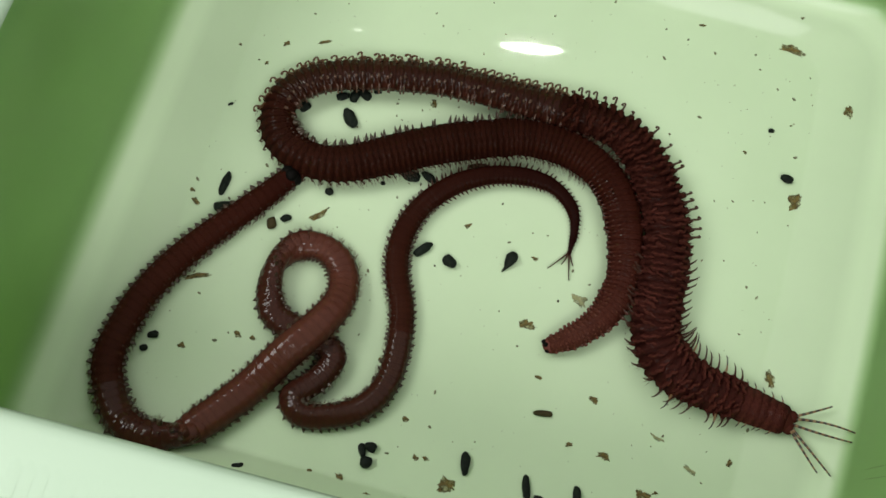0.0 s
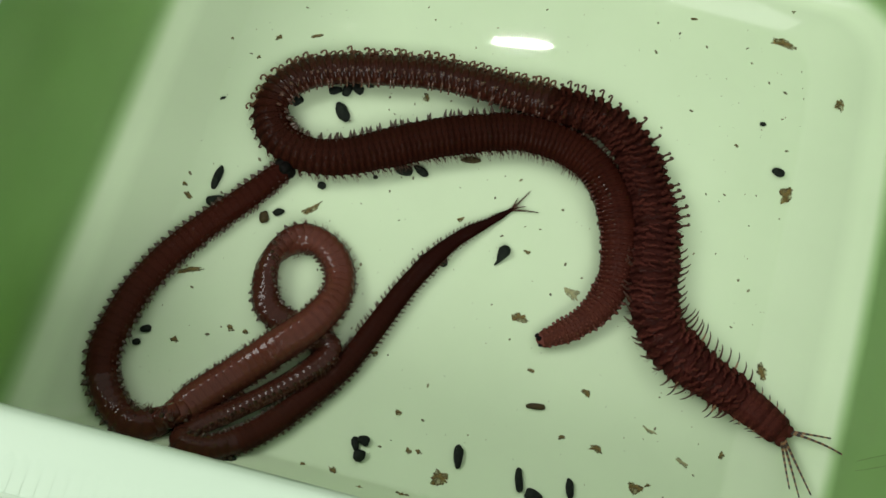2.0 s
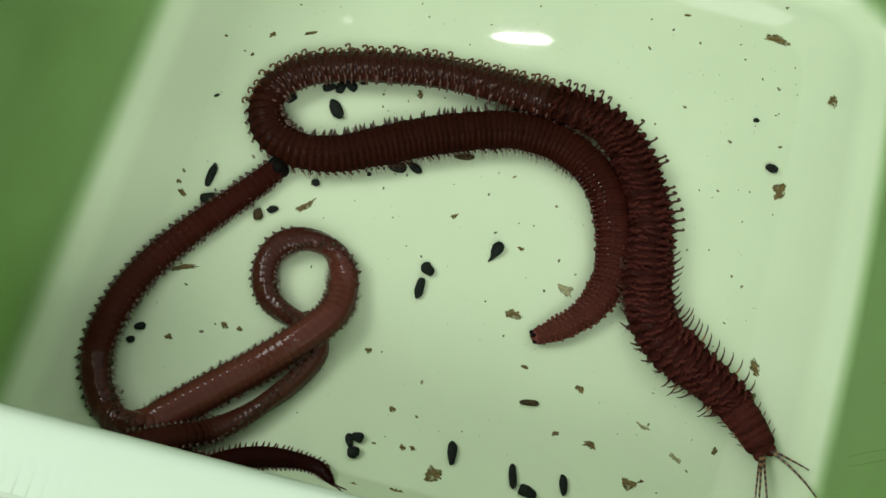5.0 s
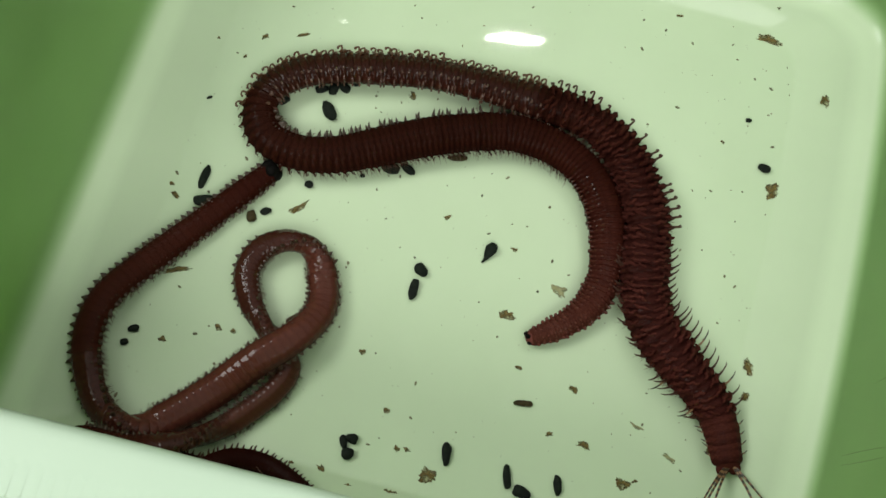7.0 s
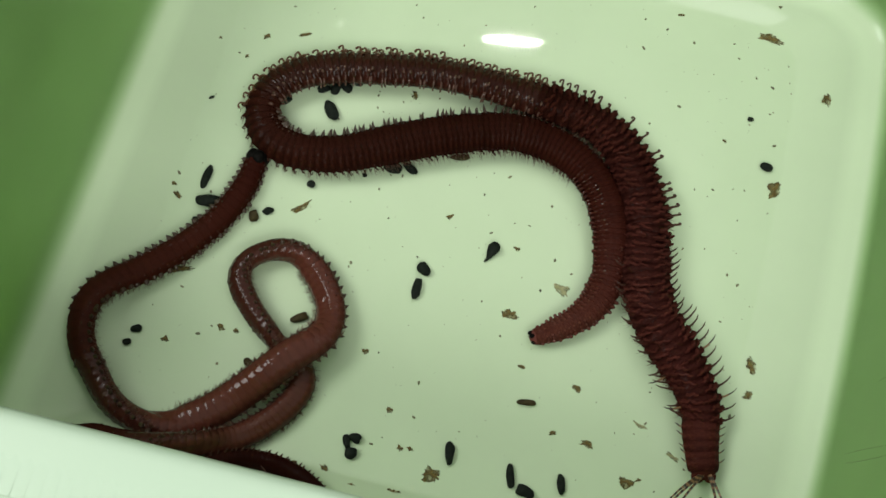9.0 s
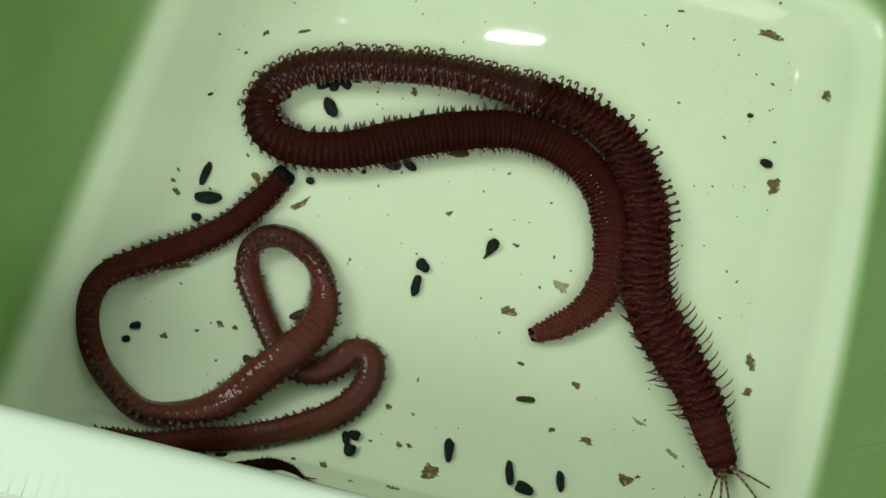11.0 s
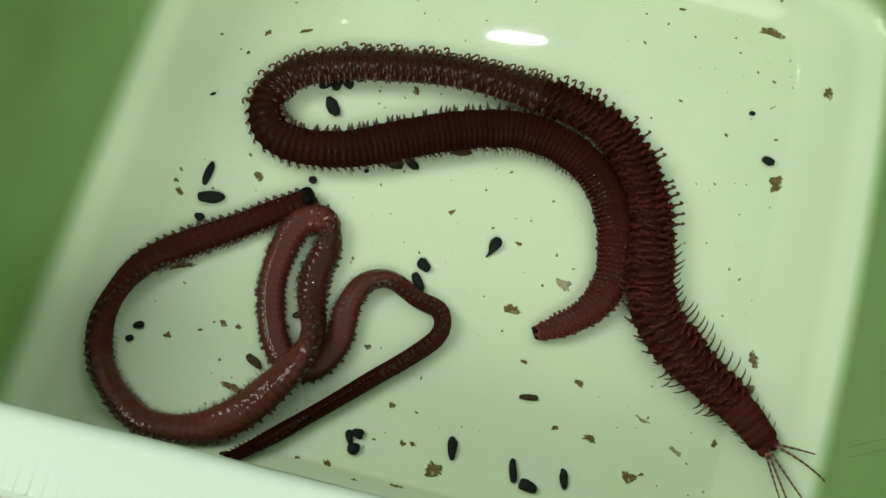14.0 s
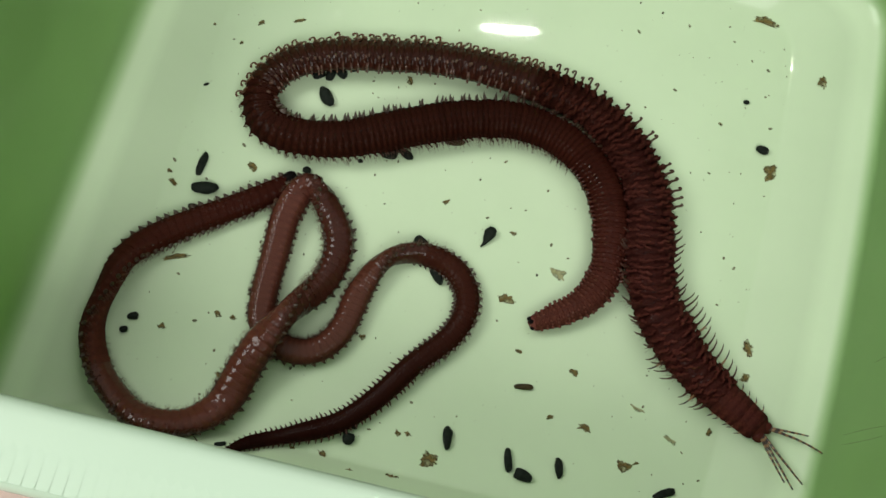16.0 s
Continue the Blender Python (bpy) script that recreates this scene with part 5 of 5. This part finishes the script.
def build_heads():
    # head of the stout worm: blunt lobed prostomium, five banded antennae
    ring = stout_rings[0]
    inv = Matrix.Diagonal((*ring.scale, 1)).inverted()
    bm = bmesh.new()
    lump(bm, (0.6 * MM, 0, 0), (2.6 * MM, 2.9 * MM, 2.2 * MM), 3, 0.12, 3)
    lump(bm, (2.6 * MM, 1.2 * MM, -0.1 * MM), (1.3 * MM, 1.3 * MM, 1.3 * MM), 5, 0.1, 2)
    lump(bm, (2.6 * MM, -1.2 * MM, -0.1 * MM), (1.3 * MM, 1.3 * MM, 1.3 * MM), 6, 0.1, 2)
    head = part("head", finish(bm, "head", [FLESH]), ring, "blunt reddish head with two lobes")
    head.matrix_basis = inv
    head.color = (0.045, 0.012, 0.009, 1)
    ants = []
    for n, (y, length, bend, bands) in enumerate(((1.0, 8.0, 0.05, 6), (0.7, 13.0, -0.14, 10), (-0.3, 12.0, 0.16, 10), (-0.6, 12.0, 0.12, 9), (-0.9, 10.0, 0.18, 8))):
        a = part("antenna", antenna_mesh(length, bend, bands), stout, "thin antenna banded dark and pale")
        ants.append((a, y))
    # the other end: small knobs with black tips
    last = stout_rings[-1]
    inv2 = Matrix.Diagonal((*last.scale, 1)).inverted()
    bm = bmesh.new()
    lump(bm, (-0.8 * MM, 0, 0), (1.4 * MM, 1.75 * MM, 1.4 * MM), 8, 0.15, 2)
    cap = part("tail_end", finish(bm, "tail_end", [FLESH]), last, "pinkish blunt end")
    cap.matrix_basis = inv2
    cap.color = (0.1, 0.032, 0.026, 1)
    for y, z in ((1.0, 0.5), (0.2, 1.0), (-0.9, 0.3)):
        bm = bmesh.new()
        lump(bm, (-1.7 * MM, y * MM, z * MM), (0.55 * MM, 0.5 * MM, 0.5 * MM), 2 + y, 0.2, 2)
        part("dark_knob", finish(bm, "dark_knob", [JAW]), last, "small black knob").matrix_basis = inv2
    # head of the slender worm: black horny jaws in a blunt end
    first = thin_rings[0]
    inv3 = Matrix.Diagonal((*first.scale, 1)).inverted()
    for x, y, z, s in ((1.3, 0.9, 0.3, 1.7), (1.4, -0.9, 0.2, 1.65), (1.1, 0.0, 0.9, 1.7)):
        bm = bmesh.new()
        lump(bm, (x * MM, y * MM, z * MM), (s * MM, s * 0.95 * MM, s * 0.9 * MM), s * 3 + y, 0.25, 2)
        part("jaw", finish(bm, "jaw", [JAW]), first, "black horny jaw plate").matrix_basis = inv3
    # tail of the slender worm: four thin threads
    tail = thin_rings[-1]
    inv4 = Matrix.Diagonal((*tail.scale, 1)).inverted()
    for a, length in ((32, 5.6), (8, 3.2), (-9, 6.0), (-20, 3.0)):
        bm = bmesh.new()
        pts = [(-length * u * math.cos(radians(a)), length * u * math.sin(radians(a)) + (0.5 * u * u if a > 0 else -0.4 * u * u), 0.15 * math.sin(3 * u)) for u in [k / 7 for k in range(8)]]
        tube(bm, [tuple(c * MM for c in p) for p in pts], [(0.24 - 0.15 * k / 7) * MM for k in range(8)], 6)
        part("tail_thread", finish(bm, "tail_thread", [CIRRUS]), tail, "thin dark tail thread").matrix_basis = inv4
    return ants


ANTENNAE = build_heads()


# ---- droppings, flakes and specks on the tub floor ----
def on_floor(x, y, turn):
    return pose(x * MM, y * MM, floor_height(x * MM, y * MM), 0, 0, turn)


def pellet(x, y, long, wide, turn, olive=False, seed=1, label=""):
    bm = bmesh.new()
    made = lump(bm, (0, 0, 0), (1, 1, 1), seed, 0.3, 3)
    for v in made:
        a, b, c = v.co
        taper = 1 - 0.18 * a * (seed % 3 - 1)
        v.co = Vector((math.copysign(abs(a) ** 0.85, a) * long / 2, math.copysign(abs(b) ** 0.8, b) * taper * wide / 2, (0.36 + 0.38 * c) * wide)) * MM
    for v in bm.verts:
        v.co.z = max(v.co.z, 0.00002)
    ob = new("pellet", finish(bm, "pellet", [OLIVE if olive else PELLET]))
    ob.matrix_basis = on_floor(x, y, turn)
    return tagged(ob, label or ("olive brown oval pellet on the tub floor" if olive else "black-green oval pellet on the tub floor"), "pellet", "pellets on the tub floor")


def flake(x, y, long, wide, turn, seed, pale=False):
    """A clot of slime and grit: a lumpy ragged sheet."""
    bm = bmesh.new()
    bmesh.ops.create_icosphere(bm, subdivisions=5 if long > 2.4 else 4, radius=1.0)
    o = Vector((seed * 1.7, seed * 0.9, 0))
    for v in bm.verts:
        a = v.co.copy()
        flat = Vector((a.x, a.y, 0))
        ragged = 0.82 + 0.55 * noise.noise(flat * 1.3 + o) + 0.36 * noise.noise(flat * 3.6 + o) + 0.2 * noise.noise(flat * 9.0 + o)
        thick = 0.16 * (0.7 + 0.9 * noise.noise(a * 3 + o) + 0.6 * noise.noise(a * 8 + o))
        v.co = Vector((a.x * long / 2 * ragged * MM, (a.y * ragged + 0.3 * math.sin(a.x * 2.2 + seed)) * wide / 2 * MM, max(0.00002, (0.08 + a.z * thick) * MM)))
    ob = new("flake", finish(bm, "flake", [PALE_FLAKE if pale else FLAKE]))
    ob.matrix_basis = on_floor(x, y, turn)
    return tagged(ob, "pale yellowish shed scrap on the tub floor" if pale else "ragged tan brown flake on the tub floor", "flake", "flakes on the tub floor")


for n, row in enumerate((
    (-25.8, 22.5, 4.4, 2.4, -52),
    (-28.5, 27.0, 2.9, 1.7, 35),
    (-26.2, 27.6, 2.7, 2.0, 80),
    (-24.2, 28.7, 3.0, 1.9, -30),
    (-21.9, 30.2, 1.7, 1.0, 10),
    (-35.6, 22.4, 2.6, 2.0, 60),
    (-46.2, 1.4, 5.1, 1.7, 85),
    (-44.0, -3.5, 5.1, 2.5, 15),
    (-45.2, -8.1, 2.0, 1.6, -20),
    (-25.4, 5.5, 1.7, 1.5, 10),
    (-15.4, 10.4, 1.0, 0.9, 10),
    (-10.2, 13.3, 3.8, 2.3, 0),
    (-6.6, 14.2, 3.6, 1.7, -25),
    (-32.2, -2.4, 2.3, 1.4, 30),
    (-49.9, -32.4, 2.3, 1.4, 25),
    (-50.7, -35.3, 1.6, 1.3, 30),
    (-4.9, -43.5, 3.0, 1.3, -70),
    (-3.5, -42.5, 2.3, 2.0, -10),
    (-3.6, -45.5, 2.3, 2.2, 10),
    (14.8, -41.0, 4.4, 1.8, -80),
    (27.0, -42.2, 4.6, 1.6, -75),
    (36.9, -41.5, 3.9, 1.6, -75),
    (30.5, -44.5, 3.7, 2.2, -15),
    (-26.6, -52.5, 2.3, 1.0, 20),
    (66.9, 35.0, 3.1, 1.8, -12),
    (62.0, 45.4, 1.4, 0.9, 10),
    (-50.6, 18.9, 1.3, 0.6, 40),
    (57.7, -41.5, 4.6, 1.6, 30),
)):
    pellet(*row, seed=n + 1)
for n, row in enumerate((
    (2.7, 19.4, 4.1, 1.3, 13),
    (-34.7, -4.3, 2.5, 1.8, -70),
    (-26.4, -33.9, 3.9, 1.6, -30),
    (-20.1, -22.4, 3.7, 1.6, 35),
    (27.3, -27.6, 3.9, 1.2, 10),
)):
    pellet(*row, olive=True, seed=n + 51)
for n, row in enumerate((
    (63.6, 66.3, 5.8, 2.3, -5),
    (69.7, 30.5, 4.1, 3.0, 60),
    (70.3, -9.6, 5.2, 3.0, 118),
    (77.8, 53.4, 3.9, 2.5, -60),
    (20.1, -10.9, 3.5, 2.3, 10),
    (40.4, -32.7, 2.8, 1.6, -10),
    (36.2, -22.3, 2.1, 1.6, -50),
    (12.2, -45.7, 3.9, 3.0, -20),
    (-26.1, 0.4, 4.8, 1.3, 48),
    (-9.7, 31.0, 2.1, 1.6, -40),
    (-35.9, 38.5, 3.0, 0.9, 30),
    (-43.6, 35.9, 1.6, 1.4, 10),
    (3.7, 6.2, 1.5, 1.2, 10),
    (-34.4, -27.9, 1.6, 1.4, 10),
    (-31.3, -27.9, 1.4, 1.0, 10),
    (-44.0, -33.0, 1.6, 1.3, 10),
    (-50.7, -3.8, 2.5, 1.2, -50),
    (43.0, 66.8, 1.8, 0.7, 0),
    (1.6, -35.5, 1.3, 1.2, 10),
    (-7.5, -49.8, 2.8, 1.6, -50),
    (-13.5, -49.8, 1.3, 0.9, 10),
    (64.7, -27.7, 1.8, 1.2, 40),
    (49.4, -38.0, 3.2, 2.3, -20),
    (18.7, 3.1, 1.5, 1.0, 10),
    (-36.4, 3.5, 2.5, 1.8, -20),
    (-45.4, -18.7, 5.1, 1.5, 20),
    (-29.1, -39.7, 4.6, 1.4, -20),
    (63.9, 73.1, 0.9, 0.7, 10),
    (57.2, 38.9, 1.0, 0.9, 10),
    (-52.1, -1.6, 1.4, 0.9, 10),
    (-52.8, 32.5, 0.9, 0.7, 10),
    (-46.3, 30.2, 0.9, 0.8, 10),
    (-5.9, -25.4, 1.6, 1.2, 20),
    (5.3, -42.2, 1.4, 1.3, 10),
    (7.2, -41.9, 0.9, 1.3, 60),
    (33.4, -32.2, 1.7, 0.9, 10),
    (24.8, -20.8, 1.5, 0.9, -20),
    (-2.7, -51.6, 2.8, 1.4, 10),
    (6.2, -50.8, 2.4, 2.4, 40),
    (70.4, -15.5, 2.8, 1.7, 30),
    (51.5, -37.0, 1.2, 0.7, 10),
)):
    flake(*row, seed=n * 5 + 2)
for n, row in enumerate((
    (29.3, -3.3, 3.5, 2.3, -50),
    (50.0, -26.4, 2.8, 1.0, -20),
    (57.4, -30.9, 3.2, 1.0, -20),
)):
    flake(*row, seed=n * 5 + 302, pale=True)


def teardrop():
    bm = bmesh.new()
    tube(bm, [(2.0 * MM, 0, 0.8 * MM), (1.7 * MM, 0, 0.8 * MM), (0.6 * MM, 0.1 * MM, 0.9 * MM), (-0.7 * MM, 0, 0.7 * MM), (-1.7 * MM, -0.1 * MM, 0.4 * MM), (-2.9 * MM, 0.1 * MM, 0.25 * MM)],
         [0.3 * MM, 0.9 * MM, 1.3 * MM, 0.9 * MM, 0.4 * MM, 0.15 * MM], 14, 0, 0.7)
    for v in bm.verts:
        v.co += v.co * 0.12 * noise.noise(v.co * 900)
        v.co.z = max(v.co.z, 0.00002)
    ob = new("pellet", finish(bm, "pellet", [PELLET]))
    ob.matrix_basis = on_floor(13.9, 1.1, 68)
    tagged(ob, "black-green teardrop pellet with a pointed tail", "pellet", "pellets on the tub floor")


teardrop()


def specks():
    rnd = random.Random(4)
    bm = bmesh.new()
    for k in range(460):
        x, y = rnd.uniform(FLOOR[0] + 1, FLOOR[1] - 1), rnd.uniform(FLOOR[2] - 2, FLOOR[3] - 1)
        r = 0.07 + 0.26 * rnd.random() ** 4
        made = bmesh.ops.create_icosphere(bm, subdivisions=1, radius=1.0)["verts"]
        a, l = rnd.uniform(0, math.pi), rnd.uniform(1, 2.2)
        for v in made:
            q = v.co.copy()
            px, py = q.x * r * l, q.y * r
            v.co = Vector(((x + px * math.cos(a) - py * math.sin(a)) * MM, (y + px * math.sin(a) + py * math.cos(a)) * MM, max(0.00002, (0.1 + q.z * r * 0.6) * MM)))
    tagged(new("debris_specks", finish(bm, "debris_specks", [SPECK])), "tiny dark specks of debris scattered over the tub floor", "debris", kind="stuff")


specks()


def wall_hair(y, z, length, bend):
    """A thin dark hair stuck to the inside of the right wall."""
    bm = bmesh.new()
    pts = []
    for k in range(9):
        u = k / 8
        h = z + length * u
        yy = y + bend * math.sin(u * 2.6)
        pts.append(((FLOOR[1] + right_edge(yy) + np.interp(h, (7.5, 10, 20, 34, 47), (9.6, 9.8, 10.7, 12.2, 13.6)) + 0.15 * (0.42 * 5.8 + 0.12 * max(0, h - 11)) - 0.12) * MM, yy * MM, h * MM))
    tube(bm, pts, [0.03 * MM] * 8 + [0.012 * MM], 6)
    tagged(new("hair", finish(bm, "hair", [HAIR])), "thin dark hair stuck to the tub's green wall", "hair", "hairs on the tub wall")


for row in ((-25.5, 8, 20, 0.35), (-27, 11, 17, -0.3), (-12, 20, 7, 0.5)):
    wall_hair(*row)

PUSHED = [pellet(0, 0, 4.4, 1.9, 0, seed=91, label="long black-green pellet that the worm pushes about"), pellet(0, 0, 3.1, 2.2, 0, seed=92, label="broad black-green pellet that the worm pushes about")]


# ---- what moves ----
def motions():
    ticks = [k * 0.25 for k in range(65)]
    n = THIN.count
    thin_order = list(range(11, -1, -1)) + list(range(n - 1, 11, -1))
    for worm, rings, order, tuck in ((STOUT, stout_rings, list(range(STOUT.count)), 0.72), (THIN, thin_rings, thin_order, 0.80)):
        poses = [frames_of(worm, t, order, tuck) for t in ticks]
        for i, ring in enumerate(rings):
            walk(ring, [(t, p[i]) for t, p in zip(ticks, poses)])
    # antennae fan out, close to two bundles and open again
    fan = ((0.0, (37, 18, -3, -40, -52)), (1.0, (34, 24, -20, -42, -52)), (2.0, (31, 26, -38, -46, -56)), (4.0, (30, 20, -40, -46, -52)), (6.5, (30, 22, -40, -46, -52)), (9.0, (12, 6, -54, -60, -66)),
           (11.5, (45, 24, -18, -30, -50)), (13.5, (49, 26, -6, -22, -34)), (14.5, (30, 26, -22, -29, -35)), (16.0, (30, 26, -22, -29, -35)))
    halves = ticks[::2]
    heads = []
    for t in halves:
        m = frames_of(STOUT, t, list(range(STOUT.count)), 0.72)[0]
        heads.append(pose(*m.translation, 0, 0, math.degrees(m.to_euler().z)))
    for n, (a, y) in enumerate(ANTENNAE):
        walk(a, [(t, h @ pose(2.4 * MM, y * MM, 0.9 * MM, 0, -9, np.interp(t, [r[0] for r in fan], [r[1][n] for r in fan]))) for t, h in zip(halves, heads)])
    for ob, rows in zip(PUSHED, (
            ((0.0, -3.9, -1.4, 50), (1.0, -1.3, -2.3, 50), (2.0, -0.3, -3.7, 20), (2.5, 1.0, -9.7, -60), (3.5, 0.7, -10.6, -90), (13.0, 0.9, -10.6, -90), (14.0, 0.6, -10.3, -55), (14.5, 2.5, -9.1, -70), (15.0, 4.8, -8.4, -55), (16.0, 5.3, -9.6, -50)),
            ((0.0, 2.0, -2.5, -25), (1.0, 3.2, -2.3, -25), (2.0, 2.0, -3.7, -25), (2.5, 2.8, -5.0, -30), (3.5, 1.4, -6.5, -35), (13.0, 1.1, -6.3, -35), (14.0, 0.9, -6.6, -35), (14.5, 1.4, -6.3, -35), (15.0, 0.7, -4.8, -30), (16.0, 0.8, -3.8, -20)),
    )):
        walk(ob, [(t, on_floor(x, y, turn)) for t, x, y, turn in rows])


motions()
